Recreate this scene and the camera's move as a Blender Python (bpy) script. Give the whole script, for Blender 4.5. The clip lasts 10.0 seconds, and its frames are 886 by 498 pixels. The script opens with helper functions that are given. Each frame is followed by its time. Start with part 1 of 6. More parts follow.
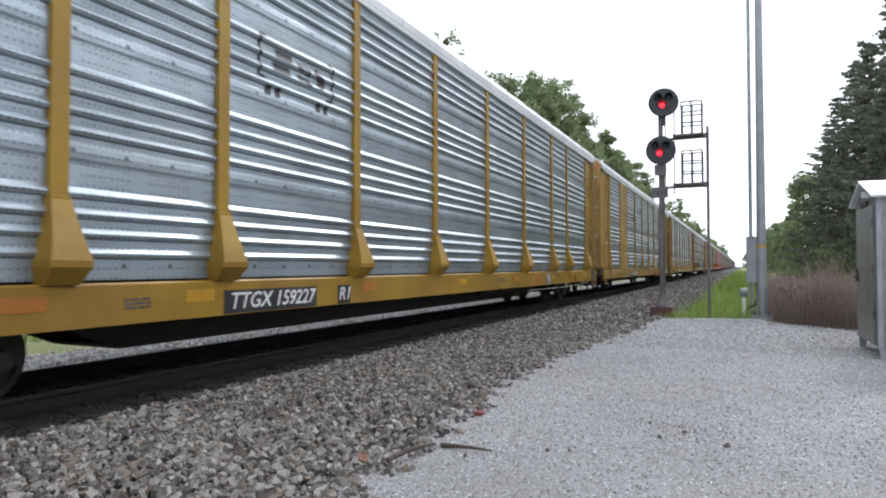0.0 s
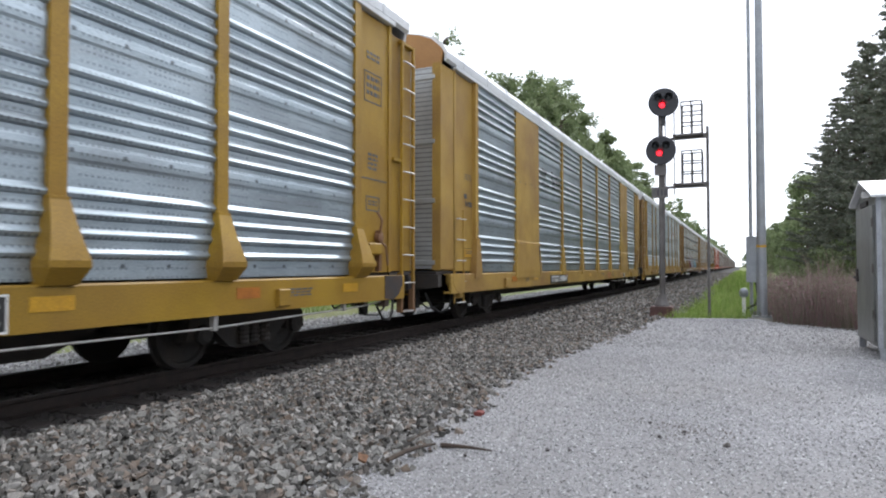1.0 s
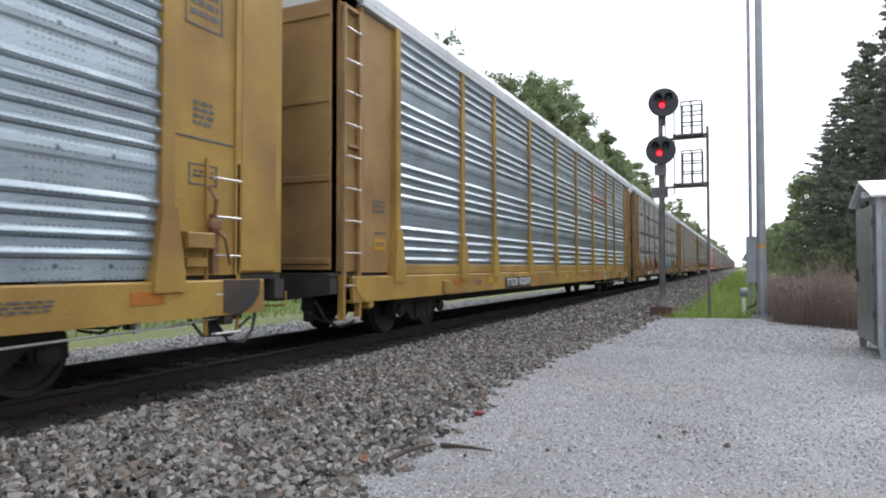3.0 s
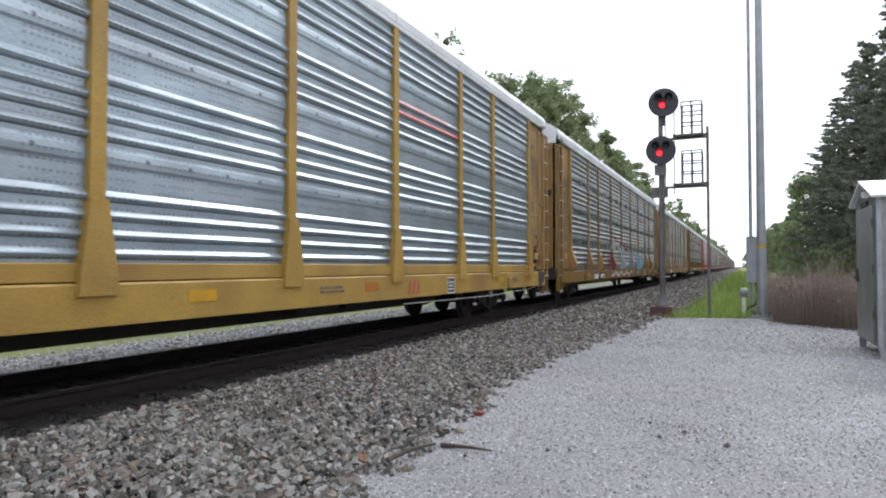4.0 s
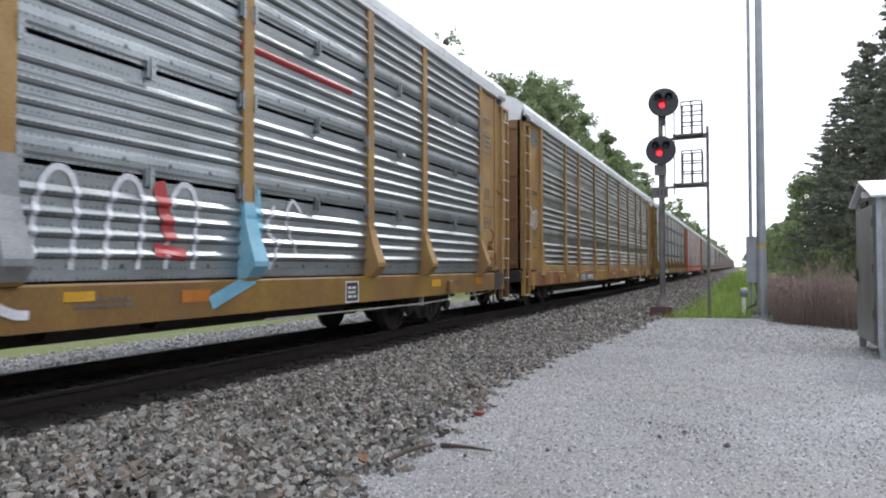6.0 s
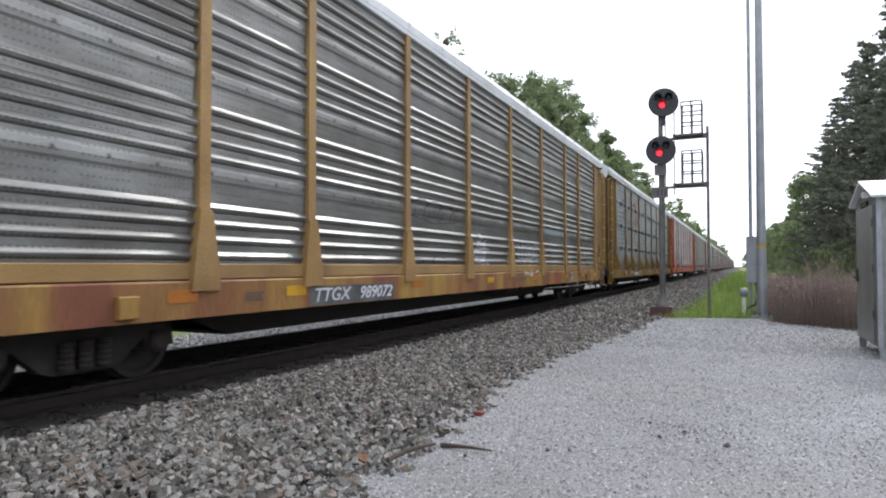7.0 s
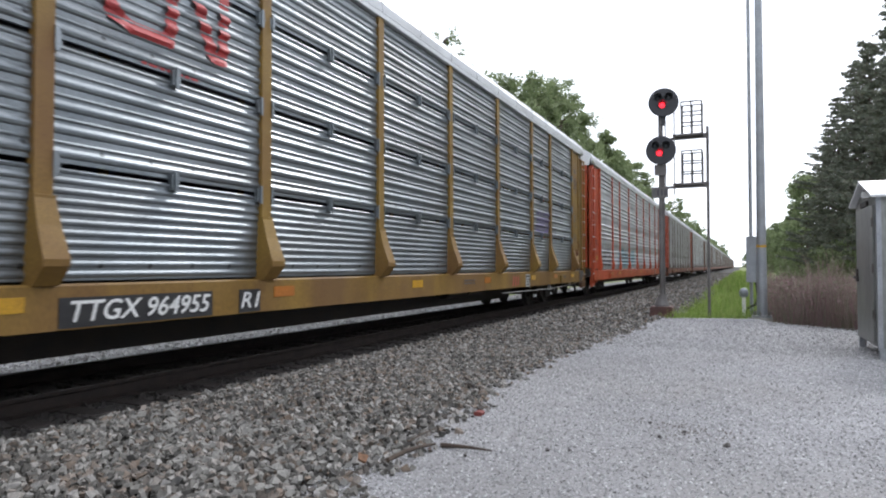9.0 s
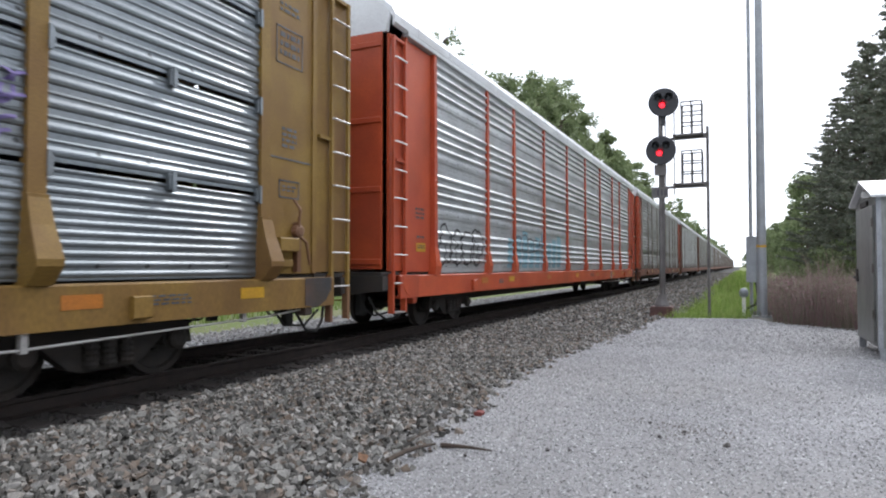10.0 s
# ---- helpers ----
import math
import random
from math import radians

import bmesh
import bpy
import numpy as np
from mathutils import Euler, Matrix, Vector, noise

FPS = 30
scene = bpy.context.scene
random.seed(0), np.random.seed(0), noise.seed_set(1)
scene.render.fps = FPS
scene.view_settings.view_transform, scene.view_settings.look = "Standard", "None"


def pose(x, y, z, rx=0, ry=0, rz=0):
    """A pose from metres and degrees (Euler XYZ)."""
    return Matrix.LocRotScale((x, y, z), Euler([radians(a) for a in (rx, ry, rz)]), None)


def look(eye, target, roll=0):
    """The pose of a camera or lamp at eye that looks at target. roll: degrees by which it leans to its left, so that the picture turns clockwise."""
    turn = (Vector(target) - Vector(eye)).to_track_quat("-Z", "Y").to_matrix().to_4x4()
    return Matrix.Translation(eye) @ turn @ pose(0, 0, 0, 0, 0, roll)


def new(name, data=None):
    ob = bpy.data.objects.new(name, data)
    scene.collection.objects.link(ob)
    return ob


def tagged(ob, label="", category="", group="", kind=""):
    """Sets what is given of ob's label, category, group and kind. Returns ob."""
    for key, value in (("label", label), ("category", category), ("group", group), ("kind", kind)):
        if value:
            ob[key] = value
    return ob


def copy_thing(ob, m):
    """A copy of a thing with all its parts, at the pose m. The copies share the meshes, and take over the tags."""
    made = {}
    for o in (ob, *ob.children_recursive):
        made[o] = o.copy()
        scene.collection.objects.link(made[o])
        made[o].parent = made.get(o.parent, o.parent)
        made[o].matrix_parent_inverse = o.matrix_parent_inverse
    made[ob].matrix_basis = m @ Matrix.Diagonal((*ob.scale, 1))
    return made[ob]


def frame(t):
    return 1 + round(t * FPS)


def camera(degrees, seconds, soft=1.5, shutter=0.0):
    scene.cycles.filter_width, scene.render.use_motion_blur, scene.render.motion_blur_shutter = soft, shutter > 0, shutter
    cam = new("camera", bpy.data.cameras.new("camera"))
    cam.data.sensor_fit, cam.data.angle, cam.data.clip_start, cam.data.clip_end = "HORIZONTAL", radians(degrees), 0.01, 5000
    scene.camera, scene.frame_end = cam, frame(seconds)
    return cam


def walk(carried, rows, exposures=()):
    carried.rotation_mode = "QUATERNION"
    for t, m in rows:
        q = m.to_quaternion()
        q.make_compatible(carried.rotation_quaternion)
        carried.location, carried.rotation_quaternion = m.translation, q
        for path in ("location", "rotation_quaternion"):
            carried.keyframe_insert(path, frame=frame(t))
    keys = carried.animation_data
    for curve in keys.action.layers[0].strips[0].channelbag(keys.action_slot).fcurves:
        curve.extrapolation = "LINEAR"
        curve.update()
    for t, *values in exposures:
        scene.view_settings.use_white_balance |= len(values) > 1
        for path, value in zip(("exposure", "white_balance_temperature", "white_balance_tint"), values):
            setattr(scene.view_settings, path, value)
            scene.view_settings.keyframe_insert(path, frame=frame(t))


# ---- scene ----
F_ANGLE = 69.5            # field of view across the picture
CAM_Z = 1.40              # camera over the gravel
RAIL_Z = 0.16             # rail top over the gravel
TRACK_X = -6.93           # centre line of the track; it runs along +y
SPEED = 16.13             # train, towards -y
PITCH = 28.6              # from car to car
CAR_Y = 12.62             # centre of the first car at the start

cam = camera(F_ANGLE, 10.0, soft=2.05, shutter=0.06)
CAM_POSE = pose(0, 0, CAM_Z, 91.55, 0, 25.05)
walk(cam, [(0, CAM_POSE), (10, CAM_POSE)], [(0, 0.25, 6250, 12), (10, 0.25, 6250, 12)])

# ---- light ----
world = bpy.data.worlds.new("sky")
scene.world = world
world.use_nodes = True
wn, wl = world.node_tree.nodes, world.node_tree.links
sky = wn.new("ShaderNodeTexSky")
sky.sky_type = "NISHITA"
sky.sun_disc = False
sky.sun_elevation, sky.sun_rotation = radians(41), radians(12)
sky.air_density, sky.dust_density, sky.ozone_density = 1.0, 2.0, 1.0
hsv = wn.new("ShaderNodeHueSaturation")
hsv.inputs["Saturation"].default_value = 0.25
haze = wn.new("ShaderNodeMix")          # an even white cloud layer over most of the sky
haze.data_type = "RGBA"
haze.inputs["Factor"].default_value = 0.8
haze.inputs["B"].default_value = (9.8, 10.2, 10.9, 1)
wl.new(sky.outputs[0], hsv.inputs["Color"])
wl.new(hsv.outputs[0], haze.inputs["A"])
wl.new(haze.outputs["Result"], wn["Background"].inputs[0])
wn["Background"].inputs[1].default_value = 0.15
sun = new("sun", bpy.data.lights.new("sun", "SUN"))
sun.data.energy, sun.data.angle, sun.data.color = 1.3, radians(11), (1.0, 0.97, 0.93)
sun.matrix_world = look((6, 29, 26), (0, 0, 0))


# ---- materials ----
def mat(name, c1, c2=None, rough=0.6, metal=0.0, scale=3.0, fine=60.0, bump=0.15, dirt=None, dirt_amount=0.35,
        stretch=(1, 1, 1), grain=0.25, spec=0.5):
    """Two-scale procedural surface: c1/c2 patches, fine grain, optional dirt."""
    m = bpy.data.materials.new(name)
    m.use_nodes = True
    n, l = m.node_tree.nodes, m.node_tree.links
    b = n["Principled BSDF"]
    tc = n.new("ShaderNodeTexCoord")
    oi = n.new("ShaderNodeObjectInfo")
    mp = n.new("ShaderNodeMapping")
    mp.inputs["Scale"].default_value = stretch
    add = n.new("ShaderNodeVectorMath")
    mul = n.new("ShaderNodeMath")
    mul.operation = "MULTIPLY"
    mul.inputs[1].default_value = 37.0
    l.new(oi.outputs["Random"], mul.inputs[0])
    l.new(tc.outputs["Object"], add.inputs[0])
    l.new(mul.outputs[0], add.inputs[1])
    l.new(add.outputs[0], mp.inputs["Vector"])
    big = n.new("ShaderNodeTexNoise")
    big.inputs["Scale"].default_value, big.inputs["Detail"].default_value = scale, 6
    sm = n.new("ShaderNodeTexNoise")
    sm.inputs["Scale"].default_value, sm.inputs["Detail"].default_value = fine, 4
    l.new(mp.outputs[0], big.inputs["Vector"])
    l.new(mp.outputs[0], sm.inputs["Vector"])
    r1 = n.new("ShaderNodeValToRGB")
    r1.color_ramp.elements[0].position, r1.color_ramp.elements[1].position = 0.36, 0.64
    r1.color_ramp.elements[0].color = (*c1, 1)
    r1.color_ramp.elements[1].color = (*(c2 or [v * 0.8 for v in c1]), 1)
    l.new(big.outputs["Fac"], r1.inputs[0])
    r2 = n.new("ShaderNodeValToRGB")
    r2.color_ramp.elements[0].position, r2.color_ramp.elements[1].position = 0.3, 0.7
    r2.color_ramp.elements[0].color = (1 - grain,) * 3 + (1,)
    r2.color_ramp.elements[1].color = (1 + grain * 0.6,) * 3 + (1,)
    l.new(sm.outputs["Fac"], r2.inputs[0])
    mx = n.new("ShaderNodeMix")
    mx.data_type, mx.blend_type = "RGBA", "MULTIPLY"
    mx.inputs["Factor"].default_value = 1.0
    l.new(r1.outputs[0], mx.inputs["A"])
    l.new(r2.outputs[0], mx.inputs["B"])
    out = mx.outputs["Result"]
    if dirt:
        dn = n.new("ShaderNodeTexNoise")
        dn.inputs["Scale"].default_value, dn.inputs["Detail"].default_value = scale * 0.6, 8
        off = n.new("ShaderNodeVectorMath")
        off.inputs[1].default_value = (7.3, 1.9, 4.1)
        l.new(mp.outputs[0], off.inputs[0])
        l.new(off.outputs[0], dn.inputs["Vector"])
        dr = n.new("ShaderNodeValToRGB")
        dr.color_ramp.elements[0].position, dr.color_ramp.elements[1].position = 0.45, 0.72
        dr.color_ramp.elements[0].color, dr.color_ramp.elements[1].color = (0, 0, 0, 1), (dirt_amount,) * 3 + (1,)
        l.new(dn.outputs["Fac"], dr.inputs[0])
        md = n.new("ShaderNodeMix")
        md.data_type = "RGBA"
        l.new(dr.outputs[0], md.inputs["Factor"])
        l.new(out, md.inputs["A"])
        md.inputs["B"].default_value = (*dirt, 1)
        out = md.outputs["Result"]
    l.new(out, b.inputs["Base Color"])
    rr = n.new("ShaderNodeMapRange")
    rr.inputs["To Min"].default_value, rr.inputs["To Max"].default_value = max(0.05, rough - 0.12), min(1, rough + 0.12)
    l.new(big.outputs["Fac"], rr.inputs["Value"])
    l.new(rr.outputs[0], b.inputs["Roughness"])
    b.inputs["Metallic"].default_value = metal
    b.inputs["Specular IOR Level"].default_value = spec
    bp = n.new("ShaderNodeBump")
    bp.inputs["Strength"].default_value, bp.inputs["Distance"].default_value = bump, 0.01
    l.new(sm.outputs["Fac"], bp.inputs["Height"])
    l.new(bp.outputs[0], b.inputs["Normal"])
    return m


def island_mat(name, colours, rough=0.8, fine=60.0, bump=0.3, trans=0.0):
    """For many loose pieces in one mesh: the colour varies from piece to piece."""
    m = bpy.data.materials.new(name)
    m.use_nodes = True
    n, l = m.node_tree.nodes, m.node_tree.links
    b = n["Principled BSDF"]
    g = n.new("ShaderNodeNewGeometry")
    r = n.new("ShaderNodeValToRGB")
    while len(r.color_ramp.elements) < len(colours):
        r.color_ramp.elements.new(0.5)
    for i, c in enumerate(colours):
        r.color_ramp.elements[i].position = i / (len(colours) - 1)
        r.color_ramp.elements[i].color = (*c, 1)
    l.new(g.outputs["Random Per Island"], r.inputs[0])
    tc = n.new("ShaderNodeTexCoord")
    sm = n.new("ShaderNodeTexNoise")
    sm.inputs["Scale"].default_value = fine
    l.new(tc.outputs["Object"], sm.inputs["Vector"])
    r2 = n.new("ShaderNodeValToRGB")
    r2.color_ramp.elements[0].position, r2.color_ramp.elements[1].position = 0.3, 0.7
    r2.color_ramp.elements[0].color, r2.color_ramp.elements[1].color = (0.7, 0.7, 0.7, 1), (1.12, 1.12, 1.12, 1)
    l.new(sm.outputs["Fac"], r2.inputs[0])
    mx = n.new("ShaderNodeMix")
    mx.data_type, mx.blend_type = "RGBA", "MULTIPLY"
    mx.inputs["Factor"].default_value = 1.0
    l.new(r.outputs[0], mx.inputs["A"])
    l.new(r2.outputs[0], mx.inputs["B"])
    l.new(mx.outputs["Result"], b.inputs["Base Color"])
    b.inputs["Roughness"].default_value = rough
    if bump:
        bp = n.new("ShaderNodeBump")
        bp.inputs["Strength"].default_value, bp.inputs["Distance"].default_value = bump, 0.01
        l.new(sm.outputs["Fac"], bp.inputs["Height"])
        l.new(bp.outputs[0], b.inputs["Normal"])
    if trans:
        t = n.new("ShaderNodeBsdfTranslucent")
        l.new(mx.outputs["Result"], t.inputs["Color"])
        ms = n.new("ShaderNodeMixShader")
        ms.inputs[0].default_value = trans
        l.new(b.outputs[0], ms.inputs[1])
        l.new(t.outputs[0], ms.inputs[2])
        l.new(ms.outputs[0], n["Material Output"].inputs["Surface"])
    return m


def galvanised(name, c1, c2, metal=0.3, rough=0.47, dirt=(0.12, 0.11, 0.1), dirt_amount=0.35, holes=0.5):
    """Corrugated zinc sheet: patches, streaks and rows of small punched holes."""
    m = mat(name, c1, c2, rough=rough, metal=metal, scale=1.6, fine=38, bump=0.05, dirt=dirt, dirt_amount=dirt_amount,
            stretch=(1, 0.6, 1.6), grain=0.16)
    n, l = m.node_tree.nodes, m.node_tree.links
    b = n["Principled BSDF"]
    tc = n.new("ShaderNodeTexCoord")
    sp = n.new("ShaderNodeSeparateXYZ")
    l.new(tc.outputs["Object"], sp.inputs[0])

    def math_node(op, a, c):
        q = n.new("ShaderNodeMath")
        q.operation = op
        for i, v in enumerate((a, c)):
            if isinstance(v, (int, float)):
                q.inputs[i].default_value = v
            else:
                l.new(v, q.inputs[i])
        return q.outputs[0]
    fy = math_node("FRACT", math_node("MULTIPLY", sp.outputs["Y"], 1 / 0.062), 0)
    fz = math_node("FRACT", math_node("MULTIPLY", sp.outputs["Z"], 1 / 0.095), 0)
    col = math_node("FRACT", math_node("MULTIPLY", sp.outputs["Y"], 1 / 0.74), 0)
    hole = math_node("MULTIPLY", math_node("LESS_THAN", fy, 0.36), math_node("LESS_THAN", fz, 0.26))
    hole = math_node("MULTIPLY", hole, math_node("LESS_THAN", col, 0.72))
    hole = math_node("MULTIPLY", hole, holes)
    ry = math_node("MULTIPLY", math_node("SUBTRACT", math_node("FRACT", math_node("MULTIPLY", sp.outputs["Y"], 1 / 0.55), 0), 0.5), 0.55)
    rz = math_node("SUBTRACT", sp.outputs["Z"], 0.13)
    dist = math_node("ADD", math_node("MULTIPLY", ry, ry), math_node("MULTIPLY", rz, rz))
    hole = math_node("MAXIMUM", hole, math_node("MULTIPLY", math_node("LESS_THAN", dist, 0.0006), 0.7))
    mx = n.new("ShaderNodeMix")
    mx.data_type = "RGBA"
    old = b.inputs["Base Color"].links[0].from_socket
    l.new(hole, mx.inputs["Factor"])
    l.new(old, mx.inputs["A"])
    mx.inputs["B"].default_value = (0.02, 0.02, 0.02, 1)
    l.new(mx.outputs["Result"], b.inputs["Base Color"])
    return m


def glow(name, colour, strength):
    m = bpy.data.materials.new(name)
    m.use_nodes = True
    b = m.node_tree.nodes["Principled BSDF"]
    b.inputs["Base Color"].default_value = (*colour, 1)
    b.inputs["Emission Color"].default_value = (*colour, 1)
    b.inputs["Emission Strength"].default_value = strength
    return m


GALV_BLUE = galvanised("zinc_clean", (0.42, 0.485, 0.525), (0.335, 0.395, 0.435), metal=0.7, rough=0.42)
GALV_GREY = galvanised("zinc_weathered", (0.34, 0.365, 0.37), (0.26, 0.285, 0.295), metal=0.7, rough=0.36, dirt_amount=0.45)
GALV_BROWN = galvanised("zinc_dirty", (0.30, 0.30, 0.285), (0.21, 0.21, 0.20), metal=0.6, rough=0.36, dirt=(0.1, 0.085, 0.07), dirt_amount=0.6)
GALV_PALE = galvanised("zinc_pale", (0.56, 0.585, 0.595), (0.46, 0.485, 0.50), metal=0.5, rough=0.42, dirt_amount=0.4)
GALV_LIGHT = galvanised("zinc_bright", (0.25, 0.275, 0.29), (0.19, 0.215, 0.23), metal=0.7, rough=0.36, dirt_amount=0.4, holes=0.0)
YELLOW = mat("yellow_paint", (0.36, 0.218, 0.022), (0.29, 0.165, 0.02), spec=0.35, rough=0.5, scale=1.2, dirt=(0.13, 0.07, 0.03), dirt_amount=0.4)
# yellow paint as it looks in shade: the darkening is in the base colour
YELLOW_SHADED = mat("shaded_yellow_paint", (0.25, 0.155, 0.032), (0.195, 0.112, 0.028), spec=0.35, rough=0.58, scale=1.2, dirt=(0.14, 0.06, 0.035), dirt_amount=0.6)
BROWN_RUSTY = mat("rusty_brown_sheet", (0.235, 0.13, 0.055), (0.17, 0.08, 0.04), rough=0.65, scale=1.6, dirt=(0.10, 0.05, 0.03), dirt_amount=0.7, stretch=(1, 1, 0.3))
GRIME = mat("greasy_steel", (0.026, 0.028, 0.032), (0.05, 0.036, 0.027), rough=0.6, scale=3, bump=0.2, dirt=(0.13, 0.065, 0.04), dirt_amount=0.5)
YELLOW_OLD = mat("faded_yellow_paint", (0.42, 0.268, 0.058), (0.34, 0.205, 0.045), spec=0.35, rough=0.6, scale=1.1, dirt=(0.16, 0.08, 0.04), dirt_amount=0.6)
ORANGE = mat("tan_orange_paint", (0.45, 0.23, 0.07), (0.36, 0.18, 0.06), rough=0.5, scale=1.2, dirt=(0.13, 0.06, 0.03), dirt_amount=0.5)
RUST = mat("rust_brown_paint", (0.22, 0.075, 0.04), (0.15, 0.06, 0.035), rough=0.65, scale=1.5, dirt=(0.06, 0.04, 0.03), dirt_amount=0.5)
RED = mat("red_paint", (0.50, 0.085, 0.028), (0.41, 0.062, 0.024), rough=0.45, scale=1.2, dirt=(0.16, 0.04, 0.02), dirt_amount=0.4)
TAN = mat("weathered_tan_paint", (0.37, 0.235, 0.088), (0.29, 0.17, 0.062), spec=0.35, rough=0.6, scale=1.1, dirt=(0.13, 0.065, 0.04), dirt_amount=0.6)
SILL_RUSTY = mat("rust_streaked_yellow_paint", (0.38, 0.235, 0.055), (0.22, 0.085, 0.04), spec=0.35, rough=0.6, scale=1.6, dirt=(0.15, 0.05, 0.035), dirt_amount=0.8, stretch=(1, 1, 0.15))
SILL_DIRTY = mat("grimy_yellow_paint", (0.25, 0.15, 0.03), (0.19, 0.105, 0.028), spec=0.35, rough=0.6, scale=1.4, dirt=(0.12, 0.06, 0.035), dirt_amount=0.7, stretch=(1, 1, 0.3))
WHITE_ROOF = mat("roof_sheet", (0.74, 0.76, 0.77), (0.62, 0.64, 0.66), rough=0.45, metal=0.2, scale=0.8, dirt=(0.3, 0.28, 0.26), dirt_amount=0.3)
STEEL_DARK = mat("grimy_steel", (0.028, 0.026, 0.024), (0.045, 0.036, 0.030), rough=0.75, scale=4, bump=0.3)
STEEL_WORN = mat("worn_steel", (0.25, 0.24, 0.23), (0.16, 0.14, 0.13), rough=0.4, metal=0.8, scale=5)
RUBBER = mat("black_rubber", (0.02, 0.02, 0.02), (0.03, 0.03, 0.03), rough=0.7)
WHITE = mat("white_paint", (0.78, 0.78, 0.76), (0.70, 0.70, 0.68), rough=0.5)
BLACK = mat("black_paint", (0.015, 0.015, 0.017), (0.03, 0.03, 0.03), rough=0.5)
BLACK_FADED = mat("dull_black_paint", (0.06, 0.06, 0.065), (0.12, 0.12, 0.12), rough=0.6)
SAFETY_ORANGE = mat("orange_reflector", (0.46, 0.16, 0.02), (0.36, 0.125, 0.02), rough=0.35)
SAFETY_YELLOW = mat("yellow_reflector", (0.58, 0.32, 0.02), (0.48, 0.255, 0.02), rough=0.35)
# far posts: the greying by distance haze is put into this paint, besides some dirt
HAZED_POST = mat("hazed_grimy_paint", (0.30, 0.27, 0.24), (0.22, 0.19, 0.17), rough=0.65, scale=1.2, dirt=(0.14, 0.07, 0.05), dirt_amount=0.5)
GRAF_DULL = mat("dull_grey_spray", (0.30, 0.31, 0.32), (0.22, 0.23, 0.24), rough=0.7)
GRAF_PALE = mat("faded_blue_spray", (0.27, 0.38, 0.42), (0.30, 0.36, 0.38), rough=0.7)
RUNG = mat("pale_steel", (0.55, 0.54, 0.52), (0.42, 0.40, 0.38), rough=0.45, metal=0.3)
GRAF_RED = mat("dark_red_spray", (0.22, 0.05, 0.05), (0.16, 0.04, 0.04), rough=0.6)
# dirty end door, its colour also lowered for the shade between two wagons
DOOR_DIRTY_SHADED = mat("shaded_dirty_yellow_paint", (0.25, 0.165, 0.05), (0.17, 0.11, 0.04), rough=0.65, scale=1.5, dirt=(0.08, 0.05, 0.03), dirt_amount=0.6, stretch=(1, 1, 0.3))
DOOR_TAN = mat("worn_ochre_door_paint", (0.36, 0.22, 0.07), (0.27, 0.155, 0.055), rough=0.6, scale=1.4, dirt=(0.13, 0.07, 0.04), dirt_amount=0.6, stretch=(1, 1, 0.3))
GRAF_GREEN = mat("olive_spray", (0.29, 0.32, 0.20), (0.20, 0.23, 0.16), rough=0.6)
GRAF_GREY = mat("grey_spray", (0.42, 0.45, 0.50), (0.34, 0.36, 0.40), rough=0.6)
GRAF_BLUE = mat("blue_spray", (0.16, 0.38, 0.52), (0.22, 0.45, 0.56), rough=0.6)
GRAF_WHITE = mat("white_spray", (0.68, 0.68, 0.72), (0.55, 0.56, 0.60), rough=0.6)
LOGO_RED = mat("red_logo_paint", (0.45, 0.05, 0.05), (0.38, 0.05, 0.05), rough=0.5)


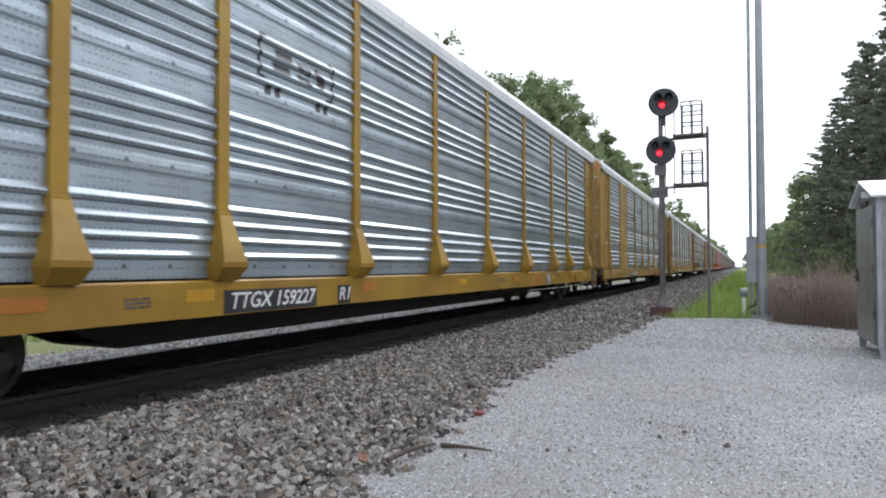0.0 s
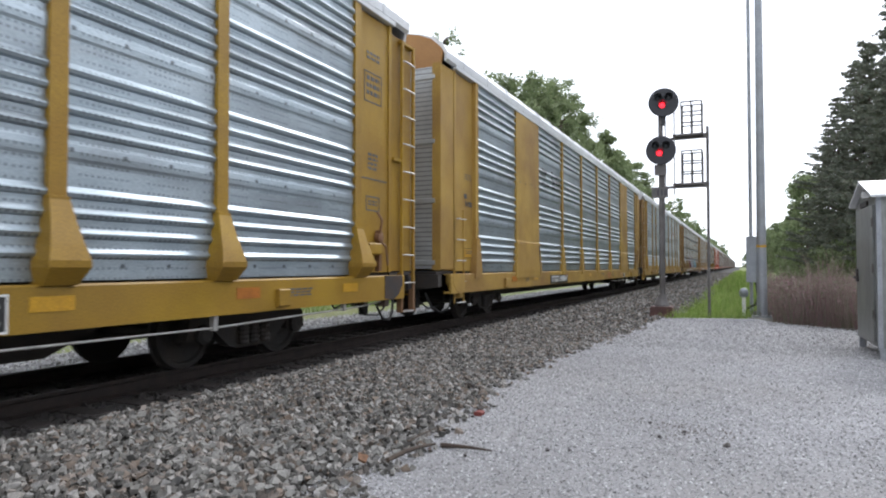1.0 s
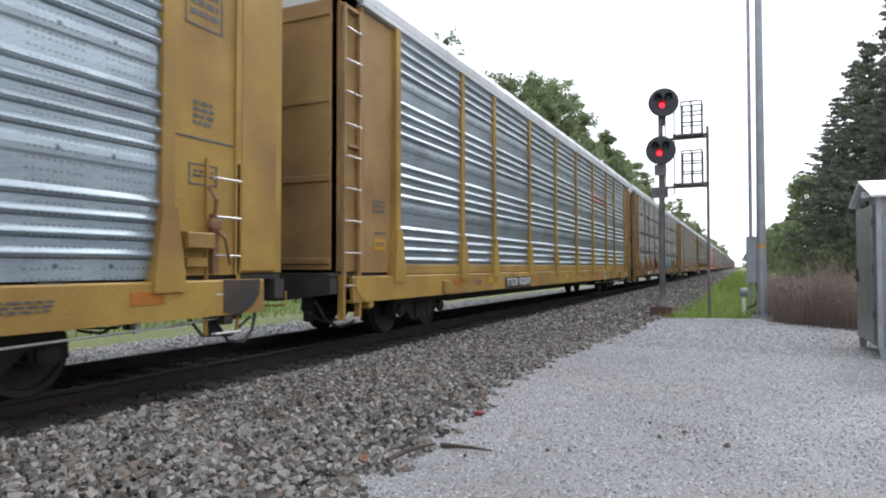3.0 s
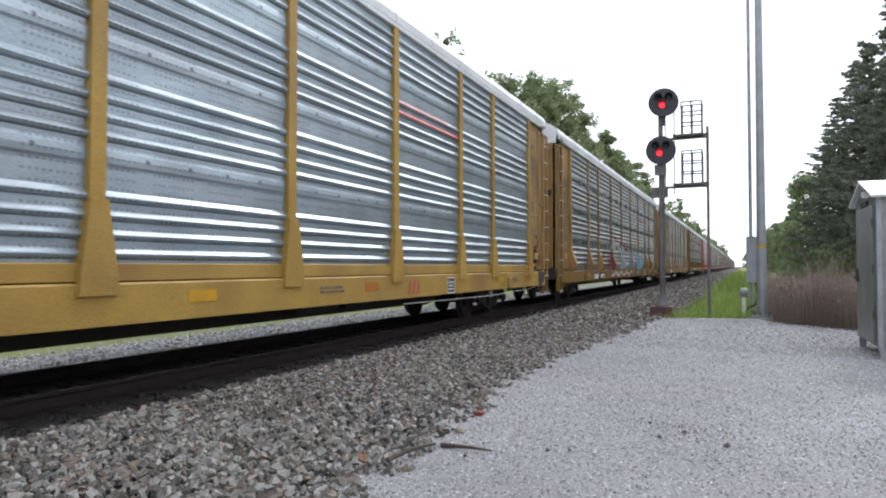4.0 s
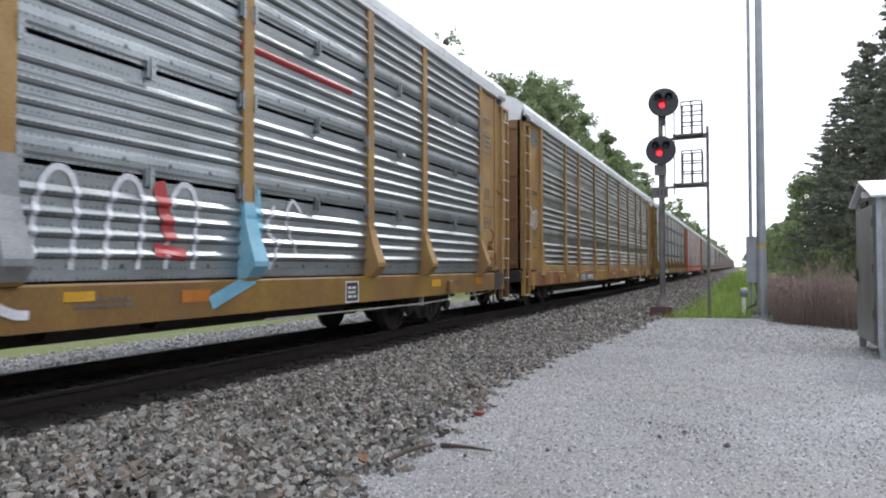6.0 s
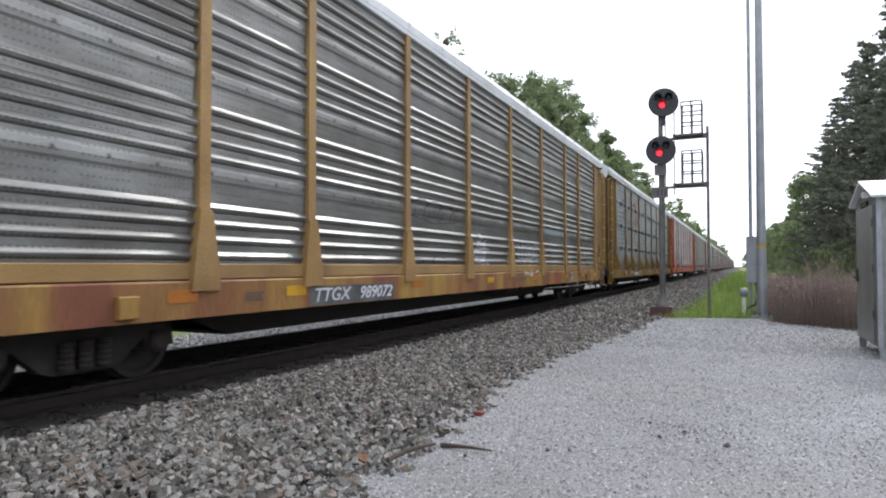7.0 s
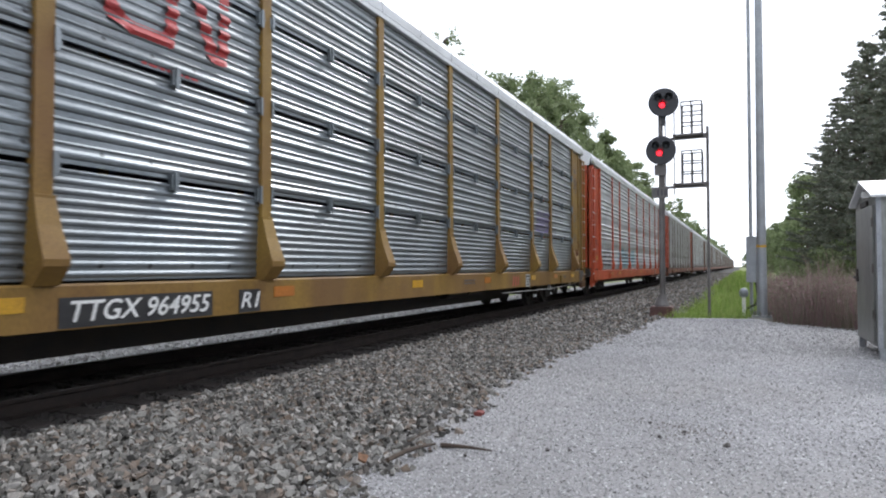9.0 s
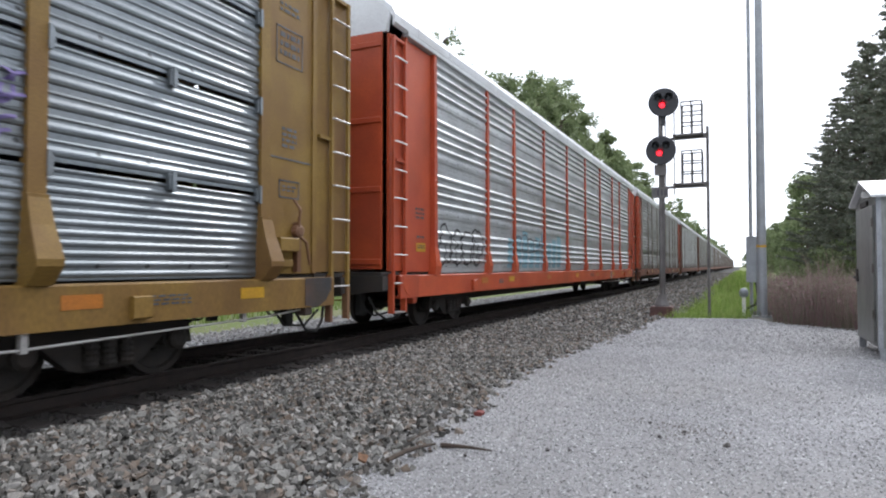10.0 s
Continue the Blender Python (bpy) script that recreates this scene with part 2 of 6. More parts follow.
# ---- mesh tools ----
class Shape:
    """Collects boxes, prisms and tubes for one mesh."""

    def __init__(self):
        self.v, self.f = [], []

    def add(self, verts, faces):
        k = len(self.v)
        self.v += [tuple(p) for p in verts]
        self.f += [tuple(i + k for i in q) for q in faces]
        return self

    def box(self, x0, x1, y0, y1, z0, z1, b=0.0):
        if b <= 0:
            return self.add([(x0, y0, z0), (x1, y0, z0), (x1, y1, z0), (x0, y1, z0), (x0, y0, z1), (x1, y0, z1), (x1, y1, z1), (x0, y1, z1)],
                            [(3, 2, 1, 0), (4, 5, 6, 7), (0, 1, 5, 4), (1, 2, 6, 5), (2, 3, 7, 6), (3, 0, 4, 7)])
        prof = [(x0 + b, z0), (x1 - b, z0), (x1, z0 + b), (x1, z1 - b), (x1 - b, z1), (x0 + b, z1), (x0, z1 - b), (x0, z0 + b)]
        return self.prism_y(prof, y0, y1)

    def prism_y(self, prof, y0, y1):
        """Closed (x, z) outline, counter-clockwise seen from -y, from y0 to y1."""
        n = len(prof)
        v = [(x, y0, z) for x, z in prof] + [(x, y1, z) for x, z in prof]
        f = [(i, (i + 1) % n, (i + 1) % n + n, i + n) for i in range(n)]
        f = [q[::-1] for q in f] if False else f
        return self.add(v, f + [tuple(range(n))[::-1], tuple(range(n, 2 * n))])

    def prism_x(self, prof, x0, x1):
        n = len(prof)
        v = [(x0, y, z) for y, z in prof] + [(x1, y, z) for y, z in prof]
        f = [(i, (i + 1) % n, (i + 1) % n + n, i + n) for i in range(n)]
        return self.add(v, f + [tuple(range(n))[::-1], tuple(range(n, 2 * n))])

    def prism_z(self, prof, z0, z1):
        n = len(prof)
        v = [(x, y, z0) for x, y in prof] + [(x, y, z1) for x, y in prof]
        f = [(i, (i + 1) % n, (i + 1) % n + n, i + n) for i in range(n)]
        return self.add(v, f + [tuple(range(n))[::-1], tuple(range(n, 2 * n))])

    def tube(self, pts, r, sides=8, r2=None):
        pts = [Vector(p) for p in pts]
        n = len(pts)
        rings = []
        for i, p in enumerate(pts):
            d = (pts[min(i + 1, n - 1)] - pts[max(i - 1, 0)]).normalized()
            u = d.orthogonal().normalized() if abs(d.z) > 0.95 else d.cross(Vector((0, 0, 1))).normalized()
            w = d.cross(u)
            rad = r if r2 is None else r + (r2 - r) * i / (n - 1)
            rings.append([p + rad * (math.cos(a) * u + math.sin(a) * w) for a in [2 * math.pi * k / sides for k in range(sides)]])
        v = [q for ring in rings for q in ring]
        f = [(i * sides + k, i * sides + (k + 1) % sides, (i + 1) * sides + (k + 1) % sides, (i + 1) * sides + k)
             for i in range(n - 1) for k in range(sides)]
        return self.add(v, f + [tuple(range(sides))[::-1], tuple((n - 1) * sides + k for k in range(sides))])

    def lathe_y(self, prof, cx, cz, sides=24):
        """Turned about an axis along y: (radius, y) outline, open."""
        return self._lathe([(r, h) for r, h in prof], sides, lambda r, h, a: (cx + r * math.cos(a), h, cz + r * math.sin(a)))

    def lathe_x(self, prof, cy, cz, sides=24):
        return self._lathe(prof, sides, lambda r, h, a: (h, cy + r * math.cos(a), cz + r * math.sin(a)))

    def lathe_z(self, prof, cx, cy, sides=16):
        return self._lathe(prof, sides, lambda r, h, a: (cx + r * math.cos(a), cy + r * math.sin(a), h))

    def _lathe(self, prof, sides, place):
        n = len(prof)
        v = [place(r, h, 2 * math.pi * k / sides) for r, h in prof for k in range(sides)]
        f = [(i * sides + k, i * sides + (k + 1) % sides, (i + 1) * sides + (k + 1) % sides, (i + 1) * sides + k)
             for i in range(n - 1) for k in range(sides)]
        return self.add(v, f + [tuple(range(sides))[::-1], tuple((n - 1) * sides + k for k in range(sides))])

    def mesh(self, name, material, smooth=False):
        me = bpy.data.meshes.new(name)
        me.from_pydata(self.v, [], self.f)
        bm = bmesh.new()
        bm.from_mesh(me)
        bmesh.ops.recalc_face_normals(bm, faces=bm.faces)
        bm.to_mesh(me)
        bm.free()
        me.materials.append(material)
        if smooth:
            me.shade_smooth()
            me.set_sharp_from_angle(angle=radians(40))
        return me


def part(name, shape, material, parent, label="", smooth=False, at=None):
    me = shape if isinstance(shape, bpy.types.Mesh) else shape.mesh(name, material, smooth)
    ob = new(name, me)
    ob.parent = parent
    if at is not None:
        ob.matrix_basis = at
    if label:
        ob["label"] = label
    return ob


def bulk_mesh(name, verts, quads, material, smooth=False):
    """Fast mesh from arrays: verts (n, 3), faces (m, 3 or 4)."""
    me = bpy.data.meshes.new(name)
    verts, quads = np.asarray(verts, dtype=np.float32), np.asarray(quads, dtype=np.int32)
    k = quads.shape[1]
    me.vertices.add(len(verts))
    me.vertices.foreach_set("co", verts.ravel())
    me.loops.add(quads.size)
    me.loops.foreach_set("vertex_index", quads.ravel())
    me.polygons.add(len(quads))
    me.polygons.foreach_set("loop_start", np.arange(0, quads.size, k, dtype=np.int32))
    me.update(calc_edges=True)
    me.validate()
    me.materials.append(material)
    if smooth:
        me.shade_smooth()
    else:
        me.shade_flat()
    return me


def empty(name, label, category, group="", m=None):
    ob = new(name)
    ob.empty_display_size = 0.3
    if m is not None:
        ob.matrix_basis = m
    return tagged(ob, label, category, group)


# ---- covered car-carrier wagons ----
HALF = 11.85                                  # half the length of the panelled side
BAYS = [2.86, 1.95, 2.82, 2.82, 2.82, 2.82, 2.82, 1.95, 2.86]
PANEL_Z0 = 0.90
ROWS = [1.045, 1.10, 1.10, 1.035]             # the lowest row starts at the sill, the others with a plain band
PANEL_X = 1.50
RIDE = 0.21                                   # body over its trucks
TURN = pose(0, 0, 0, 0, 0, 180)
cache = {}


def cached(key, build):
    if key not in cache:
        cache[key] = build()
    return cache[key]


def row_profile(h, fine=False, first=False):
    """Outer outline of one corrugated panel: (depth, height)."""
    pts = [(0.0, 0.0)]
    if fine:
        if first:
            for k in range(11):
                z = 0.06 + k * (h - 0.12) / 10
                pts += [(0.0, z - 0.034), (0.011, z - 0.022), (0.015, z - 0.004), (0.013, z + 0.008), (0.0, z + 0.030)]
        else:
            for k in range(5):                            # a broad rib and a narrow one by turns
                z = 0.09 + k * (h - 0.26) / 4
                pts += [(0.0, z - 0.050), (0.016, z - 0.034), (0.022, z - 0.008), (0.020, z + 0.010), (0.0, z + 0.044)]
                pts += [(0.0, z + 0.066), (0.009, z + 0.078), (0.011, z + 0.090), (0.0, z + 0.108)]
    else:
        if not first:                                     # shallow bulge of the plain band
            pts += [(0.002, 0.03), (0.014, 0.06), (0.018, 0.12), (0.012, 0.18), (0.0, 0.215)]
        for k in range(4):
            z = (0.25 if first else 0.315) + k * 0.18
            pts += [(0.0, z - 0.056), (0.030, z - 0.040), (0.043, z - 0.010), (0.041, z + 0.004), (0.0, z + 0.054)]
    pts.append((0.004, h))
    return pts


def panel_depth(z):
    """How far the sheet stands out at height z of the wagon."""
    z -= PANEL_Z0
    for k, h in enumerate(ROWS):
        if z <= h:
            p = row_profile(h, first=k == 0)
            for (d0, a), (d1, b) in zip(p, p[1:]):
                if a <= z <= b:
                    return d0 + (d1 - d0) * (z - a) / max(1e-6, b - a)
            return 0.0
        z -= h
    return 0.0


def panel_mesh(length, h, slit, material, fine=False, first=False):
    def build():
        s = Shape()
        prof = row_profile(h, fine, first)
        if slit:
            prof = [(d, z) for d, z in prof if z < h - 0.06] + [(0.004, h - 0.05)]
        outline = [(-0.03, 0.0)] + prof + [(-0.03, prof[-1][1])]
        s.prism_y(outline, -length / 2, length / 2)
        return s.mesh("panel", material)
    return cached(("panel", round(length, 3), h, slit, fine, first, material.name), build)


def tall_panel_mesh(length, material):
    def build():
        s, z = Shape(), 0
        out = [(-0.03, 0.0)]
        for k, h in enumerate(ROWS):
            out += [(d, z + q) for d, q in row_profile(h, first=k == 0)]
            z += h
        s.prism_y(out + [(-0.03, z)], -length / 2, length / 2)
        return s.mesh("panel", material)
    return cached(("tall", round(length, 3), material.name), build)


def loft(rings, material, name):
    """Rings of (z, y half width, x inner, x outer)."""
    s = Shape()
    v, f = [], []
    for z, w, a, b in rings:
        v += [(a, -w, z), (b, -w, z), (b, w, z), (a, w, z)]
    for i in range(len(rings) - 1):
        for k in range(4):
            f.append((i * 4 + k, i * 4 + (k + 1) % 4, i * 4 + 4 + (k + 1) % 4, i * 4 + 4 + k))
    n = (len(rings) - 1) * 4
    s.add(v, f + [(0, 1, 2, 3), (n + 3, n + 2, n + 1, n)])
    return s.mesh(name, material)


def post_mesh(style, material):
    def build():
        if style == "flared":
            rings = [(0.865, 0.16, 1.45, 1.62), (1.02, 0.195, 1.45, 1.75), (1.08, 0.192, 1.45, 1.755), (1.22, 0.155, 1.45, 1.715), (1.40, 0.122, 1.45, 1.655),
                     (1.61, 0.095, 1.45, 1.59), (1.64, 0.095, 1.45, 1.59), (1.645, 0.085, 1.45, 1.56), (5.18, 0.085, 1.45, 1.545)]
        elif style == "wedge":
            rings = [(0.76, 0.20, 1.45, 1.612), (0.95, 0.19, 1.45, 1.615), (1.62, 0.095, 1.45, 1.60), (1.65, 0.095, 1.45, 1.60), (1.655, 0.082, 1.45, 1.565), (5.18, 0.08, 1.45, 1.56)]
        elif style == "bulge":
            rings = [(0.865, 0.115, 1.45, 1.62), (1.03, 0.12, 1.45, 1.755), (1.09, 0.12, 1.45, 1.76), (1.20, 0.115, 1.45, 1.72), (1.38, 0.105, 1.45, 1.65), (1.61, 0.095, 1.45, 1.585), (1.64, 0.095, 1.45, 1.585), (1.645, 0.085, 1.45, 1.56), (5.18, 0.085, 1.45, 1.545)]
        else:
            rings = [(0.865, 0.12, 1.45, 1.60), (1.04, 0.12, 1.45, 1.63), (1.42, 0.065, 1.45, 1.57), (5.18, 0.055, 1.45, 1.552)]
        return loft(rings, material, "post")
    return cached(("post", style, material.name), build)


def text_mesh(words, size, material, thin=0.004, shear=0.0):
    def build():
        cu = bpy.data.curves.new("lettering", "FONT")
        cu.body, cu.size, cu.extrude, cu.align_x, cu.align_y, cu.shear = words, size, thin / 2, "CENTER", "CENTER", shear
        cu.offset = size * 0.012
        cu.resolution_u = 3
        ob = bpy.data.objects.new("lettering", cu)
        scene.collection.objects.link(ob)
        me = bpy.data.meshes.new_from_object(ob.evaluated_get(bpy.context.evaluated_depsgraph_get()))
        bpy.data.objects.remove(ob)
        me.materials.append(material)
        return me
    return cached(("text", words, size, material.name), build)


SIDE_ON = Matrix(((0, 0, 1, 0), (1, 0, 0, 0), (0, 1, 0, 0), (0, 0, 0, 1)))


def lettering(parent, words, y, z, size, material, x=1.588, shear=0.15, stretch=1.0):
    ob = part("lettering", text_mesh(words, size, material, shear=shear), material, parent)
    ob.matrix_basis = Matrix.Translation((x, y, z)) @ SIDE_ON @ Matrix.Diagonal((stretch, 1, 1, 1))
    return ob


def plate(parent, name, y, z, w, h, material, x=1.58, label="", t=0.006):
    return part(name, Shape().box(x, x + t, y - w / 2, y + w / 2, z - h / 2, z + h / 2), material, parent, label)


def drape(parent, name, strokes, material, label="", lift=0.005, flat_x=None):
    """Paint strokes that follow the corrugated side: (points (y, z), width)."""
    v, f = [], []
    for pts, w in strokes:
        path = []
        for (y0, z0), (y1, z1) in zip(pts, pts[1:]):
            n = max(2, int(math.hypot(y1 - y0, z1 - z0) / 0.022))
            path += [(y0 + (y1 - y0) * i / n, z0 + (z1 - z0) * i / n) for i in range(n)]
        path.append(pts[-1])
        k0 = len(v)
        for i, (y, z) in enumerate(path):
            a, b = path[max(0, i - 1)], path[min(len(path) - 1, i + 1)]
            dy, dz = b[0] - a[0], b[1] - a[1]
            q = math.hypot(dy, dz) or 1
            for side in (-1, -0.33, 0.33, 1):
                yy, zz = y - dz / q * side * w / 2, z + dy / q * side * w / 2
                low = 1.579 + lift if zz < PANEL_Z0 - 0.005 else PANEL_X + panel_depth(zz) + lift
                v.append((low if flat_x is None else flat_x, yy, zz))
        for i in range(len(path) - 1):
            for j in range(3):
                a = k0 + i * 4 + j
                f.append((a, a + 4, a + 5, a + 1))
    me = bpy.data.meshes.new(name)
    me.from_pydata(v, [], f)
    me.materials.append(material)
    return tagged(part(name, me, material, parent, label), kind="stuff")


def wheelset_mesh():
    def build():
        s = Shape()
        for side in (-1, 1):
            x = side * 0.7175
            s.lathe_x([(0.10, x - side * 0.07), (0.44, x - side * 0.07), (0.455, x - side * 0.05), (0.43, x - side * 0.035), (0.42, x + side * 0.06),
                       (0.36, x + side * 0.062), (0.34, x + side * 0.02), (0.16, x + side * 0.0), (0.14, x + side * 0.07), (0.08, x + side * 0.08)], 0, 0, 28)
            for k in range(3):      # hub bolts, off axis so that the turning shows
                a = k * 2.094
                s.lathe_x([(0.02, x + side * 0.06), (0.02, x + side * 0.095)], 0.05 * math.cos(a), 0.05 * math.sin(a), 6)
        s.lathe_x([(0.075, -0.95), (0.075, 0.95)], 0, 0, 12)
        return s.mesh("wheelset", STEEL_DARK, True)
    return cached("wheelset", build)


SIDE_FRAME = [(-1.10, 0.36), (-1.06, 0.60), (-0.55, 0.72), (0.55, 0.72), (1.06, 0.60), (1.10, 0.36), (0.72, 0.36), (0.70, 0.48),
              (0.42, 0.24), (0.30, 0.20), (-0.30, 0.20), (-0.42, 0.24), (-0.70, 0.48), (-0.72, 0.36)]


def add_truck(car, end, near):
    """A two-axle truck: bolster, side frames, springs, bearing caps and wheelsets."""
    bolster = cached("bolster", lambda: Shape().prism_x([(-0.18, 0.44), (0.18, 0.44), (0.22, 0.62), (0.16, 0.76), (-0.16, 0.76), (-0.22, 0.62)], -1.0, 1.0).mesh("truck", STEEL_DARK))
    tr = part("truck", bolster, STEEL_DARK, car, at=end @ pose(0, 10.05, 0))
    for side in (-1, 1):
        lo, hi = sorted((side * 0.90, side * 1.06))
        part("side_frame", cached(("sideframe", side), lambda: Shape().prism_x(SIDE_FRAME, lo, hi).mesh("side_frame", STEEL_DARK)), STEEL_DARK, tr)
        if near:
            for k in (-0.2, 0.0, 0.2):
                part("spring", cached("spring", lambda: Shape().lathe_z([(0.07 + 0.012 * (q % 2), 0.24 + 0.028 * q) for q in range(11)], 0, 0, 10).mesh("spring", STEEL_DARK)), STEEL_DARK, tr, at=pose(side * 1.09, k, 0))
            for k in (-0.865, 0.865):
                part("bearing_cap", cached(("cap", side), lambda: Shape().lathe_x([(0.12, side * 1.065), (0.12, side * 1.12), (0.08, side * 1.15)], 0, 0.42, 12).mesh("bearing_cap", STEEL_DARK)), STEEL_DARK, tr, at=pose(0, k, 0))
    for y in (-0.865, 0.865):
        part("wheelset", wheelset_mesh(), STEEL_DARK, tr, at=pose(0, y, 0.42))


def roof_mesh(material):
    def build():
        outer = [(1.57, 5.25), (1.575, 5.40), (1.50, 5.54), (1.30, 5.70), (1.0, 5.82), (0.6, 5.90), (0.2, 5.94)]
        outer = outer + [(-x, z) for x, z in outer[::-1]]
        inner = [(x * 0.965, z - 0.05) for x, z in outer]
        s = Shape()
        s.prism_y(outer + inner[::-1], -13.5, 13.5)
        y = -12.6
        while y < 12.7:
            seam = [(x * 1.004, z + 0.018) for x, z in outer]
            s.prism_y(seam + [(x, z - 0.02) for x, z in outer][::-1], y - 0.03, y + 0.03)
            y += 1.4
        return s.mesh("roof", material)
    return cached(("roof", material.name), build)


def autorack(label, panel, post, sheet, sill, roof, style="flared", door=None, flutes=False, slit=False, wide=(), near=True, rung=None, fine=False, kick=False, gable=None, low_ladder=False, belly=0.31):
    """One covered wagon. Its space: origin on the rail top under its middle, y along the track, +x towards the access road."""
    car = empty("autorack_wagon", label, "railway wagon", "wagons of the train")
    door = door or sheet
    rung = rung or RUNG
    # bays and posts on both sides
    edges = [-HALF]
    for b in BAYS:
        edges.append(edges[-1] + b * 2 * HALF / sum(BAYS))
    for side in (Matrix.Identity(4), TURN):
        for i in range(9):
            y, w = (edges[i] + edges[i + 1]) / 2, edges[i + 1] - edges[i] - 0.10
            if i in wide and side is not TURN or (8 - i) in wide and side is TURN:
                def build(w=w / 2 + 0.11):
                    return loft([(0.72, w + 0.15, 1.45, 1.60), (0.92, w + 0.14, 1.45, 1.605), (1.68, w + 0.01, 1.45, 1.575), (1.72, w, 1.45, 1.56), (5.18, w, 1.45, 1.552)], post, "wide_plate")
                part("wide_plate", cached(("wide", round(w, 2), post.name), build), post, car, at=side @ pose(0, y, 0))
                continue
            if near and side is not TURN:
                z = PANEL_Z0
                for k, h in enumerate(ROWS):
                    part("panel", panel_mesh(w, h, slit, panel, fine, k == 0), panel, car, at=side @ pose(PANEL_X, y, z))
                    z += h
                if slit:
                    clip = cached(("clip", panel.name), lambda: Shape().box(0, 0.05, -0.05, 0.05, -0.10, 0.07, 0.01).box(0.05, 0.07, -0.02, 0.02, -0.12, 0.1).mesh("latch", panel))
                    for r in (1, 2, 3):
                        for q in ((-w / 2 + 0.05, 0, w / 2 - 0.05) if w > 2.2 else (0,)):
                            part("latch", clip, panel, car, at=pose(PANEL_X, y + q, PANEL_Z0 + sum(ROWS[:r]) - 0.02))
            else:
                part("panel", tall_panel_mesh(w, panel), panel, car, at=side @ pose(PANEL_X, y, PANEL_Z0))
        for i, y in enumerate(edges):
            k = i if side is not TURN else 9 - i
            if any(k in (q, q + 1) for q in wide):
                continue
            part("post", post_mesh(style, post), post, car, at=side @ pose(0, y if side is not TURN else y, 0))
        # side sill and top rail
        def sill_build():
            s = Shape()
            s.prism_y([(1.40, 0.472), (1.58, 0.472), (1.58, 0.855), (1.565, 0.875), (1.40, 0.875), (1.40, 0.84), (1.53, 0.84), (1.53, 0.51), (1.40, 0.51)], -13.3, 13.3)
            return s.mesh("side_sill", sill)
        part("side_sill", cached(("sill", sill.name), sill_build), sill, car, at=side)
        part("top_rail", cached(("top", post.name), lambda: Shape().box(1.44, 1.565, -13.0, 13.0, 5.16, 5.26, 0.012).mesh("top_rail", WHITE_ROOF)), WHITE_ROOF, car, at=side)
    if kick:
        for i in range(9):
            y, w = (edges[i] + edges[i + 1]) / 2, edges[i + 1] - edges[i] - 0.30
            part("kick_plate", Shape().box(1.49, 1.555, y - w / 2, y + w / 2, 0.885, 1.06, 0.01), post, car)
    part("roof", roof_mesh(roof), roof, car, "white sheet-metal roof with seams")
    part("deck", cached("deck", lambda: Shape().box(-1.42, 1.42, -13.0, 13.0, 0.86, 0.92).box(-1.40, 1.40, -12.9, 12.9, 2.9, 2.98).mesh("deck", STEEL_DARK)), STEEL_DARK, car)

    def under():
        d = belly - RIDE                                  # underside of the deep centre girder
        s = Shape().box(-0.30, 0.30, -13.4, 13.4, 0.55, 0.86)
        if d < 0.5:
            side = [(-8.6, 0.86), (-8.6, 0.52), (-7.6, d), (7.6, d), (8.6, 0.52), (8.6, 0.86)]
            s.prism_x(side, -0.56, -0.50).prism_x(side, 0.50, 0.56).box(-0.50, 0.50, -7.6, 7.6, d, d + 0.04)
        for y in (-7.5, -4.5, -1.5, 1.5, 4.5, 7.5):
            s.box(-1.42, 1.42, y - 0.07, y + 0.07, 0.60, 0.86)
        s.box(0.7, 1.25, 3.2, 4.1, 0.36, 0.74, 0.08).lathe_y([(0.2, 2.0), (0.22, 2.05), (0.22, 2.95), (0.2, 3.0)], 1.05, 0.52, 14)
        return s.mesh("underframe", STEEL_DARK)
    part("underframe", cached(("under", belly), under), STEEL_DARK, car)
    for end in (Matrix.Identity(4), TURN):
        add_truck(car, end, near)
        for flip in (1, -1):
            lead = -0.27 if flip < 0 else 0.0

            def sheet_build(flip=flip):
                s = Shape()
                s.box(*sorted((1.43 * flip, 1.475 * flip)), 11.92, 12.88, 0.93, 5.13)
                return s.mesh("end_sheet", sheet)
            part("end_sheet", cached(("sheet", sheet.name, flip), sheet_build), sheet, car, at=end)
            part("corner_post", cached(("cpost", sheet.name, flip), lambda: Shape().box(*sorted((1.40 * flip, 1.50 * flip)), 12.885, 12.98, 0.93, 5.2, 0.01).mesh("corner_post", sheet)), sheet, car, at=end)
            part("back_plate", cached(("back", sheet.name, flip), lambda: Shape().box(*sorted((1.41 * flip, 1.46 * flip)), 12.985, 13.76 if flip > 0 else 13.50, 0.95, 5.07).mesh("back_plate", sheet)), sheet, car, at=end)
            if low_ladder:
                lad = part("ladder", cached(("low", sheet.name, flip), lambda: Shape().box(*sorted((1.475 * flip, 1.50 * flip)), 12.43, 12.47, 0.25, 2.25)
                           .box(*sorted((1.475 * flip, 1.50 * flip)), 12.92, 12.96, 0.25, 2.25).mesh("ladder", sheet)), sheet, car, at=end)
                for k in range(5):
                    part("rung", cached(("rung", rung.name, flip), lambda: Shape().tube([(1.53 * flip, -0.21, 0), (1.57 * flip, -0.19, 0), (1.57 * flip, 0.19, 0), (1.53 * flip, 0.21, 0)], 0.014, 6).mesh("rung", rung)),
                         rung, lad, at=pose(0, 12.71, 0.27 + k * 0.44))
                part("corner_column", cached(("column", sheet.name, flip), lambda: Shape().box(*sorted((1.30 * flip, 1.49 * flip)), 13.0, 13.62, 0.95, 5.15, 0.03).mesh("corner_column", sheet)), sheet, car, at=end)
